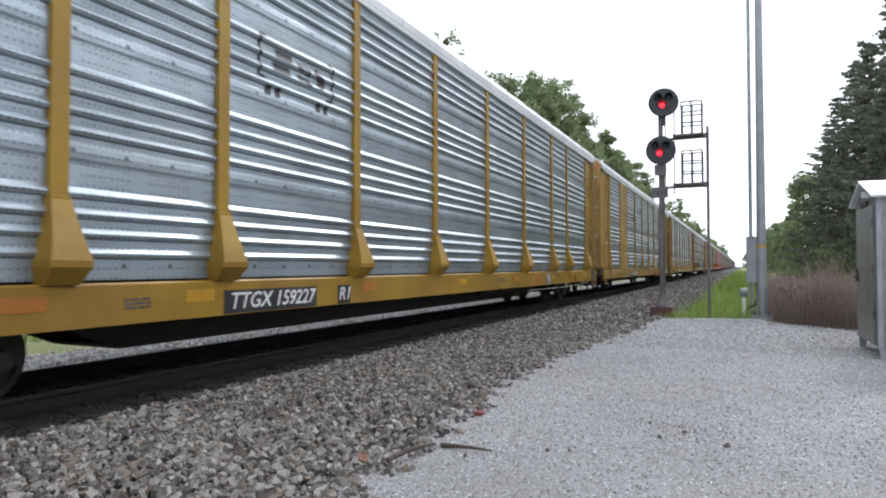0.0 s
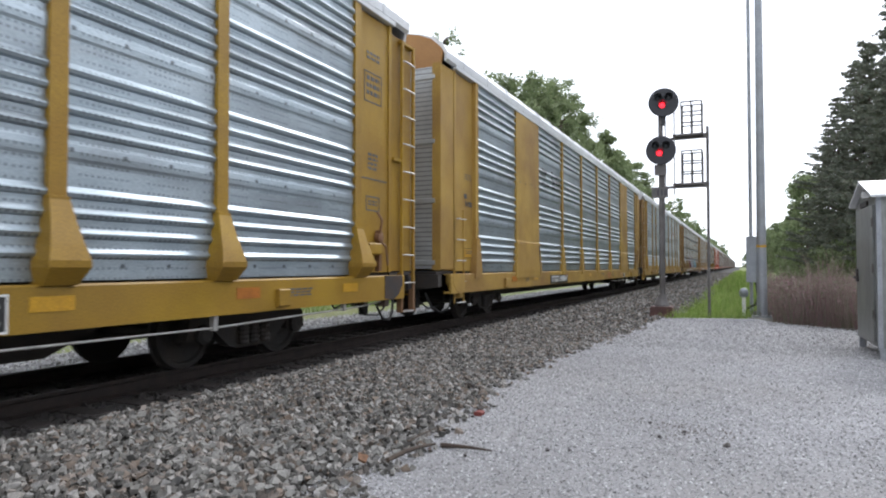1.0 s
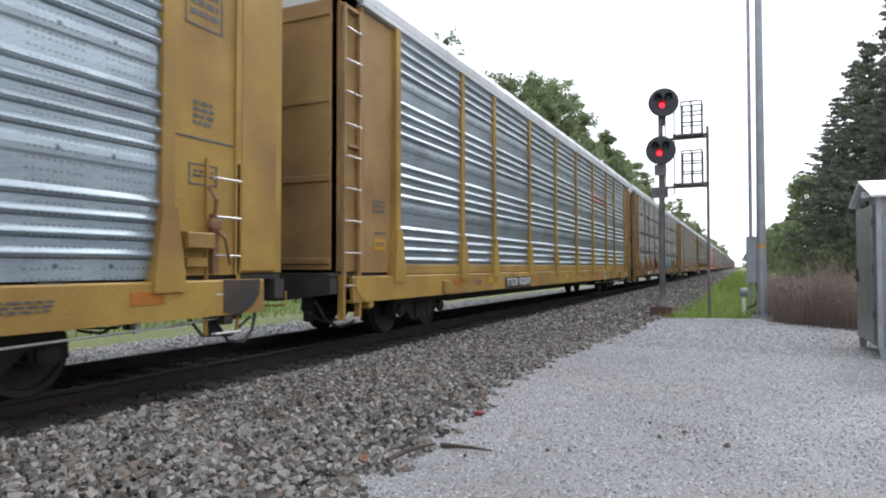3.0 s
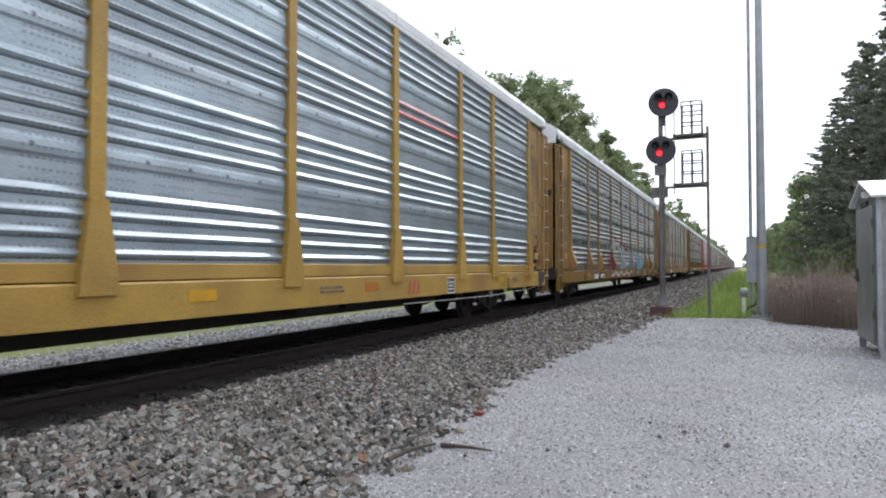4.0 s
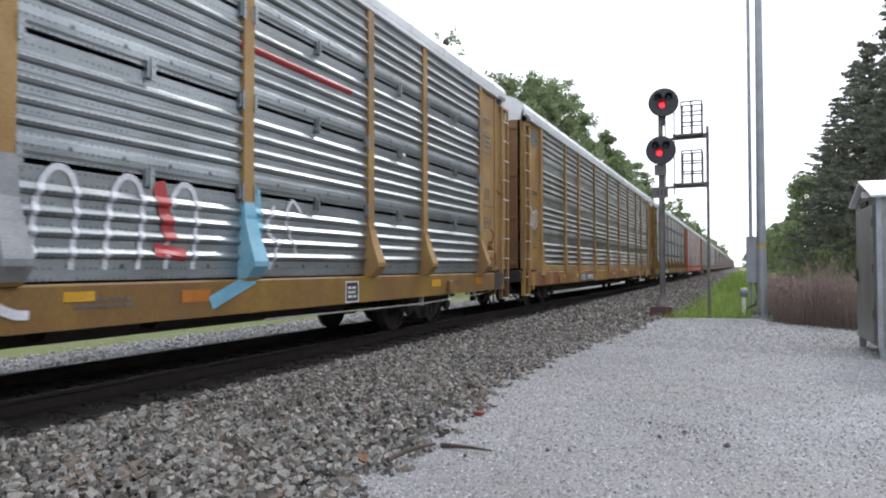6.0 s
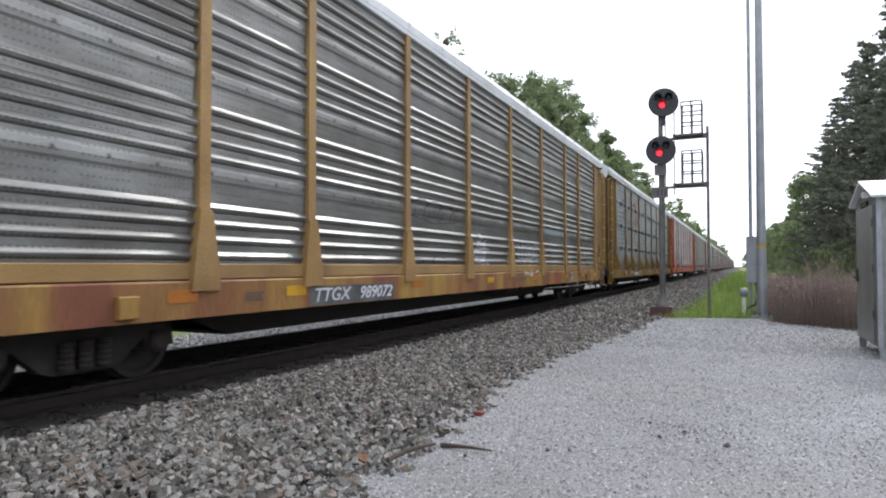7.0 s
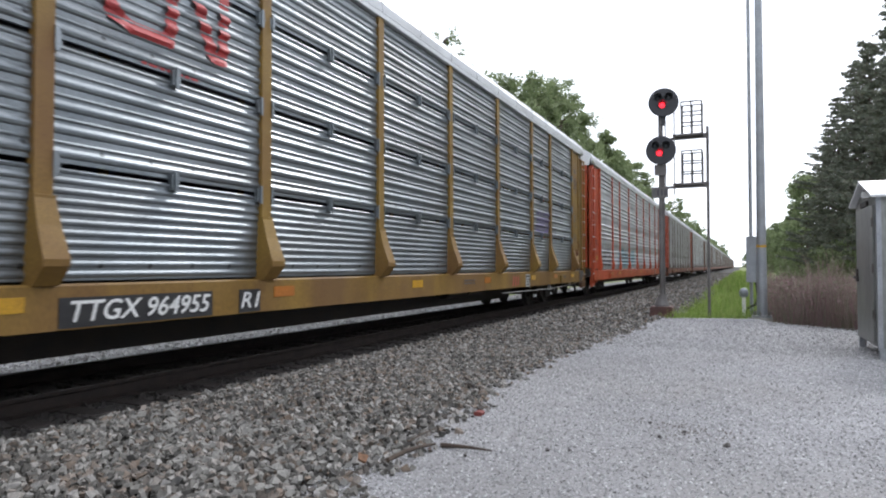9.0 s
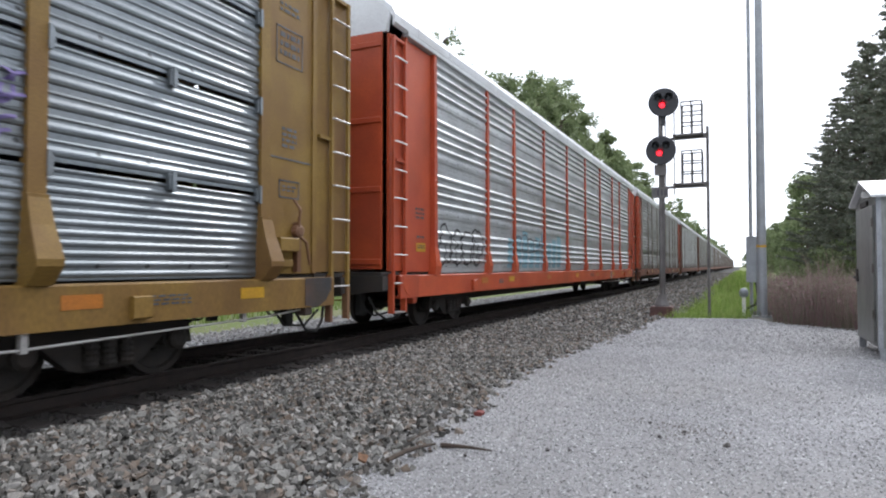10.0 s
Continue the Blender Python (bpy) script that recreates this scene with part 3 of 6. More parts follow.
            lad = None if low_ladder else part("ladder", cached(("ladder", sheet.name, flip), lambda: Shape().box(*sorted((1.50 * flip, 1.545 * flip)), lead + 13.28, lead + 13.34, 0.72, 5.03)
                       .box(*sorted((1.50 * flip, 1.545 * flip)), lead + 13.70, lead + 13.76, 0.72, 5.03).box(*sorted((1.40 * flip, 1.53 * flip)), lead + 13.25, lead + 13.74, 4.98, 5.03)
                       .box(*sorted((1.36 * flip, 1.53 * flip)), lead + 13.30, lead + 13.36, 0.86, 0.92).box(*sorted((1.36 * flip, 1.53 * flip)), 13.02, 13.36, 2.86, 2.91).mesh("ladder", sheet)), sheet, car, at=end)
            if lad and (near or flip == (1 if end is not TURN else -1)):
                for k in range(9 if near else 5):
                    part("rung", cached(("rung", rung.name, flip), lambda: Shape().tube([(1.53 * flip, -0.21, 0), (1.57 * flip, -0.19, 0), (1.57 * flip, 0.19, 0), (1.53 * flip, 0.21, 0)], 0.014, 6).mesh("rung", rung)),
                         rung, lad, at=pose(0, lead + 13.52, 0.74 + k * (0.49 if near else 0.98)))
            part("end_door", cached(("door", door.name, flutes, flip), lambda: flipped_door(door, flutes, flip)), door, car, at=end)

        def end_build():
            s = Shape()
            arch = [(1.44, 5.08), (1.50, 5.38), (1.44, 5.50), (1.26, 5.66), (0.97, 5.78), (0.6, 5.86), (0.0, 5.90)]
            arch += [(-x, z) for x, z in arch[-2::-1]]
            return s.prism_y(arch, 13.50, 13.58).mesh("end_gable", gable or roof)
        part("end_gable", cached(("gable", (gable or roof).name), end_build), gable or roof, car, at=end)
        part("end_platform", cached(("platform", sill.name), lambda: Shape().box(-1.45, 1.45, 13.0, 13.75, 0.87, 0.93, 0.01).mesh("end_platform", STEEL_DARK)), STEEL_DARK, car, at=end)
        part("end_sill", cached(("esill", sill.name), lambda: Shape().prism_y([(-1.5, 0.62), (-0.5, 0.50), (0.5, 0.50), (1.5, 0.62), (1.5, 0.865), (-1.5, 0.865)], 13.6, 13.78).mesh("end_sill", STEEL_DARK)), STEEL_DARK, car, at=end)
        part("draft_box", cached("draft", lambda: Shape().box(-0.26, 0.26, 13.785, 13.95, 0.60, 0.93, 0.02).mesh("draft_box", STEEL_DARK)), STEEL_DARK, car, at=end)
        for q in (-1, 1):
            if low_ladder:
                continue
            o = -0.27 if q < 0 else 0.0
            paint = BROWN_RUSTY if q > 0 else sill
            strap = cached(("step", paint.name, q), lambda: Shape().box(*sorted((1.44 * q, 1.54 * q)), -0.03, 0.03, 0.22, 0.90, 0.006).mesh("step_strap", paint))
            part("step_strap", strap, paint, car, at=end @ pose(0, o + 13.74, 0))
            st = part("step_strap", strap, paint, car, at=end @ pose(0, o + 13.30, 0))
            part("tread", cached(("tread", q), lambda: Shape().box(*sorted((1.42 * q, 1.55 * q)), 0.03, 0.41, 0.22, 0.245).mesh("tread", RUNG)), RUNG, st)
        for q in (-1, 1):
            part("end_casting", cached(("casting", sill.name, q, near), lambda: Shape().prism_x([(12.62, 0.872), (12.62, 0.50), (12.90, 0.46), (13.10, 0.56), (13.22, 0.70), (13.22, 0.872)], *sorted((1.42 * q, 1.588 * q)))
                 .box(*sorted((1.42 * q, 1.56 * q)), 12.66, 12.80, 0.36, 0.50, 0.02).mesh("end_casting", GRIME if q > 0 and near else sill)), GRIME if q > 0 and near else sill, car, at=end)
            part("brake_hose", cached(("bhose", q), lambda: Shape().tube([(1.35 * q, 12.7, 0.42), (1.34 * q, 12.95, 0.14), (1.30 * q, 13.25, 0.08), (1.22 * q, 13.5, 0.22), (1.15 * q, 13.65, 0.5)], 0.022, 6)
                 .tube([(1.1 * q, 12.5, 0.5), (1.08 * q, 12.8, 0.2), (1.05 * q, 13.3, 0.16), (1.0 * q, 13.7, 0.36)], 0.018, 6).box(*sorted((0.70 * q, 0.80 * q)), 13.2, 13.36, 0.16, 0.62)
                 .mesh("brake_hose", RUBBER, True)), RUBBER, car, at=end)
        part("coupler", cached("coupler", lambda: Shape().box(-0.10, 0.10, 13.7, 14.14, 0.70, 0.88, 0.03).prism_z([(-0.14, 14.05), (0.16, 14.05), (0.20, 14.30), (0.08, 14.38), (0.04, 14.22), (-0.10, 14.2)], 0.64, 0.94).mesh("coupler", STEEL_DARK)), STEEL_DARK, car, at=end)
        part("air_hose", cached("hose", lambda: Shape().tube([(0.35, 13.75, 0.72), (0.35, 13.95, 0.62), (0.28, 14.05, 0.42), (0.2, 14.15, 0.30), (0.15, 14.28, 0.34)], 0.025, 8)
             .mesh("air_hose", RUBBER, True)), RUBBER, car, at=end)
        if near:
            part("uncoupling_lever", cached(("lever", sill.name), lambda: Shape().tube([(1.5, 13.82, 0.70), (1.5, 13.82, 0.52), (1.1, 13.86, 0.50), (0.3, 13.9, 0.62)], 0.014, 6).mesh("uncoupling_lever", sill)), sill, car, at=end)
            part("brake_box", cached(("bbox", sheet.name), lambda: Shape().box(1.48, 1.64, 12.05, 12.42, 1.22, 1.40, 0.015).box(1.48, 1.57, 12.10, 12.38, 1.02, 1.12, 0.01).mesh("brake_box", sheet)), sheet, car, at=end)
            part("brake_lever", cached("blever", lambda: Shape().box(1.48, 1.56, 12.48, 12.56, 0.95, 1.62, 0.01).tube([(1.56, 12.50, 1.55), (1.62, 12.46, 1.78), (1.56, 12.40, 1.92)], 0.022, 6)
                 .tube([(1.55, 12.52, 1.45), (1.6, 12.62, 1.35), (1.58, 12.72, 1.05)], 0.02, 6).lathe_x([(0.09, 1.49), (0.09, 1.57), (0.05, 1.59)], 12.52, 1.5, 12).mesh("brake_lever", BROWN_RUSTY)), BROWN_RUSTY, car, at=end)
            part("brake_rod", cached(("rod", sill.name), lambda: Shape().tube([(1.46, 13.0, 0.46), (1.50, 12.0, 0.40), (1.50, 8.9, 0.33), (1.50, 4.6, 0.36)], 0.013, 6)
                 .box(1.47, 1.53, 8.9, 8.96, 0.30, 0.50).box(1.47, 1.53, 11.5, 11.56, 0.36, 0.50).mesh("brake_rod", RUNG)), RUNG, car, at=end)
    return car


def flipped_door(material, flutes, flip):
    """One leaf of the end doors, a folded or ribbed sheet."""
    s = Shape()
    if flutes:
        front = []
        for k in range(5):
            x = 0.04 + k * 0.268
            front += [(x, 13.60), (x + 0.03, 13.66), (x + 0.20, 13.66), (x + 0.23, 13.60)]
        s.prism_z([(x * flip, y) for x, y in [(0.02, 13.56)] + front + [(1.38, 13.56)]], 0.98, 5.08)
    else:
        front = [(13.60, 0.98)]
        for z in (1.05, 2.3, 3.5, 4.82):
            front += [(13.60, z), (13.63, z + 0.015), (13.63, z + 0.095), (13.60, z + 0.11)]
        s.prism_x([(13.56, 0.98)] + front + [(13.60, 5.08), (13.56, 5.08)], *sorted((0.02 * flip, 1.36 * flip)))
    return s.mesh("end_door", material)


SPECS = [
    dict(label="yellow-framed covered car-carrier wagon with bright corrugated zinc panels", panel=GALV_BLUE, post=YELLOW, sheet=YELLOW, sill=YELLOW, roof=WHITE_ROOF),
    dict(label="tan-yellow covered wagon with two wide plain plates and zinc panels", panel=GALV_BLUE, post=YELLOW_OLD, sheet=YELLOW_OLD, sill=YELLOW_OLD, roof=WHITE_ROOF, style="wedge", wide=(1, 7), door=GALV_PALE, gable=ORANGE, low_ladder=True, belly=0.43),
    dict(label="faded yellow covered wagon with zinc panels and a red stripe", panel=GALV_BLUE, post=YELLOW_OLD, sheet=TAN, sill=YELLOW_OLD, roof=WHITE_ROOF, style="wedge", door=TAN, kick=True, belly=0.42),
    dict(label="covered wagon with slotted grey panels and large graffiti", panel=GALV_GREY, post=TAN, sheet=TAN, sill=SILL_DIRTY, roof=WHITE_ROOF, style="bulge", slit=True, door=DOOR_TAN, belly=0.45),
    dict(label="weathered covered wagon with dirty dark panels and white graffiti", panel=GALV_BROWN, post=TAN, sheet=TAN, sill=SILL_RUSTY, roof=WHITE_ROOF, style="wedge", door=BROWN_RUSTY, kick=True),
    dict(label="yellow covered wagon with slotted light grey panels and a red logo", panel=GALV_LIGHT, post=YELLOW_SHADED, sheet=YELLOW_SHADED, sill=SILL_DIRTY, roof=WHITE_ROOF, style="bulge", slit=True, flutes=True, fine=True, door=DOOR_DIRTY_SHADED),
    dict(label="red covered wagon with zinc panels and blue graffiti", panel=GALV_PALE, post=RED, sheet=RED, sill=RED, roof=WHITE_ROOF, style="slim", door=RED, rung=WHITE, belly=0.42),
    dict(label="rust-brown covered wagon with dull grey panels", panel=GALV_BROWN, post=HAZED_POST, sheet=RED, sill=RUST, roof=WHITE_ROOF, style="slim"),
]
FAR = [
    dict(label="distant covered wagon with pale panels", panel=GALV_PALE, post=HAZED_POST, sheet=RUST, sill=RUST, roof=WHITE_ROOF, style="slim"),
    dict(label="distant brown covered wagon with dirty panels", panel=GALV_BROWN, post=HAZED_POST, sheet=RUST, sill=RUST, roof=WHITE_ROOF, style="slim"),
    dict(label="distant covered wagon with grey panels and tan posts greyed by haze", panel=GALV_GREY, post=HAZED_POST, sheet=RUST, sill=RUST, roof=WHITE_ROOF, style="wedge"),
]
wagons = [autorack(**s) for s in SPECS]
far_first = [autorack(near=False, **s) for s in FAR]
wagons += far_first
for i in range(13):
    wagons.append(copy_thing(far_first[(i * 2 + 1) % 3], Matrix.Identity(4)))


# ---- markings on the wagons ----
def mark_plate(car, words, y0, y1, z=0.62, h=0.27, back=BLACK, ink=WHITE, x=1.58):
    w = y1 - y0
    p = plate(car, "number_board", (y0 + y1) / 2, z, w, h, back, x, "black board with white lettering")
    me = text_mesh(words, h * 0.98, ink, shear=0.26)
    wide = max(v.co.x for v in me.vertices) - min(v.co.x for v in me.vertices)
    ob = part("lettering", me, ink, p)
    ob.matrix_basis = Matrix.Translation((x + 0.009, (y0 + y1) / 2, z)) @ SIDE_ON @ Matrix.Diagonal((0.92 * w / wide, 1, 1, 1))


def bars(car, name, y, z, w, h, rows, material, x=1.583):
    """Lines of small lettering too worn to read."""
    s = Shape()
    for r in range(rows):
        q, top = y - w / 2, z + h / 2 - r * h / rows
        while q < y + w / 2 - 0.02:
            b = min(y + w / 2, q + random.uniform(0.04, 0.12))
            s.box(x, x + 0.003, q, b, top - h / rows * 0.55, top)
            q = b + 0.03
    return tagged(part(name, s, material, car), kind="stuff")


def frame_box(car, y, z, w, h, material, x):
    s = Shape()
    for a, b, c, d in ((-w / 2, w / 2, h / 2 - 0.02, h / 2), (-w / 2, w / 2, -h / 2, -h / 2 + 0.02), (-w / 2, -w / 2 + 0.02, -h / 2, h / 2), (w / 2 - 0.02, w / 2, -h / 2, h / 2)):
        s.box(x, x + 0.003, y + a, y + b, z + c, z + d)
    return part("stencil_box", s, material, car)


def loop(cy, cz, ry, rz, a0=0, a1=360, n=20):
    return [(cy + ry * math.cos(radians(a0 + (a1 - a0) * i / n)), cz + rz * math.sin(radians(a0 + (a1 - a0) * i / n))) for i in range(n + 1)]


def reflectors(car, ys, z=0.71, materials=(SAFETY_ORANGE, SAFETY_YELLOW)):
    for k, y in enumerate(ys):
        plate(car, "reflector", y, z, 0.40, 0.13, materials[k % 2], 1.578, t=0.008)


def jacks(car, ys, sill):
    """Jacking pads and hanging brackets on the side sill."""
    for y in ys:
        part("jack_pad", Shape().box(1.57, 1.645, y - 0.11, y + 0.11, 0.52, 0.74, 0.012), sill, car)


def sheet_marks(car, kind, x=1.478):
    """Stencils on the plain end sheets; the leading sheet differs from wagon to wagon."""
    y = 12.40
    frame_box(car, y, 3.95, 0.55, 0.50, BLACK_FADED, x)
    bars(car, "stencil", y, 3.95, 0.40, 0.36, 3, BLACK_FADED, x)
    bars(car, "stencil", y, 4.45, 0.40, 0.16, 2, BLACK_FADED, x)
    bars(car, "stencil", y, 2.72, 0.30, 0.30, 4, BLACK_FADED, x)
    frame_box(car, y, 2.05, 0.42, 0.24, BLACK_FADED, x)
    bars(car, "stencil", y, 2.05, 0.28, 0.10, 2, BLACK_FADED, x)
    part("sheet_joint", Shape().box(1.472, 1.482, 11.98, 12.86, 2.44, 2.462), BLACK_FADED, car)
    if kind == "numbered":
        bars(car, "stencil", -12.21, 2.98, 0.36, 0.14, 3, BLACK_FADED, x)
        plate(car, "stencil_bar", -12.33, 2.56, 0.16, 0.10, BLACK_FADED, x - 0.001, t=0.004)
        lettering(car, "30208", -12.165, 2.39, 0.155, BLACK_FADED, x=1.482, shear=0)
        board = plate(car, "notice", -12.17, 1.315, 0.48, 0.21, BLACK, x - 0.001, "yellow notice plate with a black edge", t=0.004)
        plate(board, "notice_face", -12.17, 1.315, 0.45, 0.18, SAFETY_YELLOW, x + 0.004, t=0.003)
        bars(board, "stencil", -12.17, 1.33, 0.34, 0.09, 2, BLACK_FADED, x + 0.008)
    elif kind == "boxed":
        bars(car, "stencil", -12.38, 2.67, 0.60, 0.14, 2, BLACK_FADED, x)
        frame_box(car, -12.42, 1.61, 0.57, 0.21, BLACK_FADED, x)
        bars(car, "stencil", -12.42, 1.61, 0.34, 0.10, 2, BLACK_FADED, x)
    else:
        bars(car, "stencil", -12.38, 2.0, 0.36, 0.24, 3, BLACK_FADED, x)
        bars(car, "stencil", -12.34, 1.56, 0.34, 0.08, 1, BLACK_FADED, x)
        plate(car, "notice", -12.34, 1.385, 0.38, 0.16, SAFETY_YELLOW, x, "yellow notice plate")
        bars(car, "stencil", -12.34, 1.385, 0.28, 0.08, 2, BLACK_FADED, x + 0.007)


def red_bars(car, y0, y1, z=0.65):
    """A red slanted logo on the sill, as plain strokes."""
    w = (y1 - y0) / 3
    s = Shape()
    for k in range(3):
        a = y0 + k * w
        s.add([(1.583, a + 0.10 * w, z - 0.13), (1.583, a + 0.45 * w, z - 0.13), (1.583, a + 0.75 * w, z + 0.12), (1.583, a + 0.40 * w, z + 0.12),
               (1.579, a + 0.10 * w, z - 0.13), (1.579, a + 0.45 * w, z - 0.13), (1.579, a + 0.75 * w, z + 0.12), (1.579, a + 0.40 * w, z + 0.12)],
              [(0, 1, 2, 3), (7, 6, 5, 4), (0, 4, 5, 1), (1, 5, 6, 2), (2, 6, 7, 3), (3, 7, 4, 0)])
    part("red_logo", s, LOGO_RED, car, "red painted logo strokes")


def label_square(car, y, z=0.645):
    p = plate(car, "data_label", y, z, 0.34, 0.30, BLACK, 1.578, "black data label with a white edge")
    frame_box(p, y, z, 0.36, 0.32, WHITE, 1.586)
    bars(p, "data_lines", y, z - 0.02, 0.22, 0.2, 3, WHITE, 1.586)


w0, w1, w2, w3, w4, w5, w6, w7 = wagons[:8]
for w, spec in zip(wagons[:8], SPECS):
    sheet_marks(w, "numbered" if w is w1 else "boxed" if w is w5 else "noticed")
    reflectors(w, [y for y in (-9.3, -7.4, -3.9, -0.15, 3.4, 7.0, 9.4, 11.6) if not (w in (w2, w3) and y == 7.0 or w is w1 and y == 3.4)])
    jacks(w, (-10.0, 10.0), spec["sill"])
    bars(w, "stencil", -8.2, 0.66, 0.30, 0.12, 3, BLACK_FADED)
    bars(w, "stencil", 2.3, 0.68, 0.6, 0.12, 2, BLACK_FADED)
    bars(w, "stencil", 10.4, 0.68, 0.5, 0.12, 3, BLACK_FADED)
    label_square(w, 7.75 if w in (w1, w4) else 6.45)

mark_plate(w0, "TTGX 159227", -7.05, -5.30)
mark_plate(w0, "R1", -4.78, -4.46)
drape(w0, "logo", [([(-6.42, 3.95), (-6.30, 3.95)], 0.05), ([(-6.42, 3.95), (-6.42, 3.42)], 0.05), ([(-6.42, 3.42), (-6.30, 3.42)], 0.05),
                   ([(-4.86, 3.95), (-4.98, 3.95)], 0.05), ([(-4.86, 3.95), (-4.86, 3.42)], 0.05), ([(-4.86, 3.42), (-4.98, 3.42)], 0.05),
                   ([(-6.12, 3.78), (-5.78, 3.78)], 0.11), ([(-6.16, 3.60), (-5.82, 3.60)], 0.11), ([(-5.68, 3.74), (-5.40, 3.70)], 0.10), ([(-5.66, 3.58), (-5.38, 3.56)], 0.10), ([(-5.28, 3.78), (-5.06, 3.58)], 0.12), ([(-5.2, 3.56), (-5.05, 3.66)], 0.10),
                   ([(-6.3, 3.27), (-6.2, 3.27)], 0.12), ([(-6.12, 3.27), (-6.02, 3.27)], 0.12), ([(-5.25, 3.27), (-5.15, 3.27)], 0.12), ([(-5.07, 3.27), (-4.97, 3.27)], 0.12)],
      BLACK, "black logo in brackets on the panels")
mark_plate(w1, "TTGX 698047", -5.90, -3.70)
drape(w1, "logo", [([(-6.55, 3.95), (-6.05, 3.86)], 0.13), ([(-6.6, 3.80), (-6.2, 3.74)], 0.10), ([(-5.5, 3.98), (-5.3, 3.98)], 0.1), ([(-5.45, 3.85), (-5.2, 3.62)], 0.12), ([(-5.15, 3.9), (-4.7, 3.9)], 0.1), ([(-5.0, 3.74), (-4.5, 3.70)], 0.12),
                   ([(-6.65, 3.52), (-6.3, 3.52)], 0.07), ([(-6.22, 3.52), (-5.8, 3.52)], 0.07), ([(-5.5, 3.52), (-5.1, 3.52)], 0.07), ([(-5.0, 3.52), (-4.5, 3.52)], 0.07)], BLACK, "black logo on the panels")
red_bars(w1, 3.42, 4.38)
bars(w1, "stencil", 4.75, 0.76, 0.32, 0.07, 1, BLACK_FADED)
lettering(w1, "QLH18", 4.75, 0.63, 0.14, BLACK_FADED, x=1.583)
for i in range(60):                                       # notched strip under the panels
    if i % 2 == 0:
        plate(w1, "slot", -11.4 + i * 0.38, 0.89, 0.26, 0.03, BLACK, 1.545)
for wy in (-8.0, 8.0):                                    # bolts on the wide plates
    for dy in (-0.75, -0.28, 0.25, 0.72):
        plate(w1, "bolt", wy + dy, 3.32 + 0.03 * dy, 0.03, 0.03, STEEL_WORN, 1.553, t=0.014)
    part("foot_seam", Shape().add([(1.607, wy + 0.98, 0.78), (1.612, wy + 0.98, 0.78), (1.612, wy + 0.90, 1.62), (1.578, wy + 0.90, 1.62), (1.607, wy + 0.995, 0.78), (1.612, wy + 0.995, 0.78), (1.612, wy + 0.915, 1.62), (1.578, wy + 0.915, 1.62)],
                                    [(0, 1, 2, 3), (7, 6, 5, 4), (0, 4, 5, 1), (1, 5, 6, 2), (2, 6, 7, 3), (3, 7, 4, 0)]), BLACK_FADED, w1)
mark_plate(w2, "TTGX 952659", -6.4, -4.27)
drape(w2, "red_stripe", [([(4.3, 3.74), (7.0, 3.74)], 0.09), ([(4.3, 3.93), (6.4, 3.93)], 0.06)], LOGO_RED, "red painted stripe")
red_bars(w2, 4.60, 5.10)
mark_plate(w3, "300196", -7.05, -6.18)
q = plate(w3, "number_board", -7.65, 0.62, 1.18, 0.27, BLACK, 1.58, "black board with white bars")
for k in range(4):
    plate(q, "mark", -8.12 + 0.2 * k, 0.62, 0.14, 0.18, WHITE, 1.586)
mark_plate(w4, "TTGX   989072", -7.12, -4.80, z=0.62, back=BLACK_FADED, ink=GRAF_WHITE)
mark_plate(w5, "TTGX 964955", -6.91, -5.14)
mark_plate(w5, "R1", -4.72, -4.36)
red_bars(w4, 5.35, 6.05)
red_bars(w5, 5.15, 5.75)
red_bars(w0, 5.05, 5.70)
drape(w5, "red_logo", [([(-5.72, 4.5), (-6.2, 4.5), (-6.42, 4.36), (-6.45, 3.7), (-6.38, 3.46), (-6.15, 3.38), (-5.72, 3.38), (-5.68, 3.6), (-5.66, 4.45), (-5.55, 4.5), (-5.10, 3.40), (-4.95, 3.40), (-4.92, 4.2)], 0.15)],
      LOGO_RED, "red curved line logo on the panels")
bars(w5, "red_caption", -5.66, 3.07, 0.75, 0.11, 1, LOGO_RED, 1.505)
lettering(w4, "24698", -12.38, 3.15, 0.2, BLACK_FADED, x=1.482, shear=0)


def scribble(y0, y1, z0, z1, n, w, seed):
    """A loose hand-drawn scrawl: one looping line that leans as it runs, with a cross stroke."""
    r = random.Random(seed)
    pts, mid = [], (z0 + z1) / 2
    amp = [r.uniform(0.3, 0.55) * (z1 - z0) for _ in range(n + 2)]
    low = [r.uniform(-0.12, 0.12) * (z1 - z0) for _ in range(n + 2)]
    m = n * 14
    for i in range(m + 1):
        u = i / m * n
        k = int(u)
        f = u - k
        am, lo = amp[k] * (1 - f) + amp[k + 1] * f, low[k] * (1 - f) + low[k + 1] * f
        a = 2 * math.pi * u
        z = mid + lo + am * math.cos(a)
        pts.append((y0 + (y1 - y0) * u / n + 0.42 * (y1 - y0) / n * math.sin(a) + 0.25 * (z - mid), z))
    out = [(pts, w)]
    out.append(([(y0 + 0.1 * (y1 - y0), z0 + r.uniform(0, 0.3) * (z1 - z0)), (mid * 0 + (y0 + y1) / 2, z0 - 0.04), (y1, z0 + r.uniform(0.1, 0.5) * (z1 - z0))], w * 0.9))
    return out


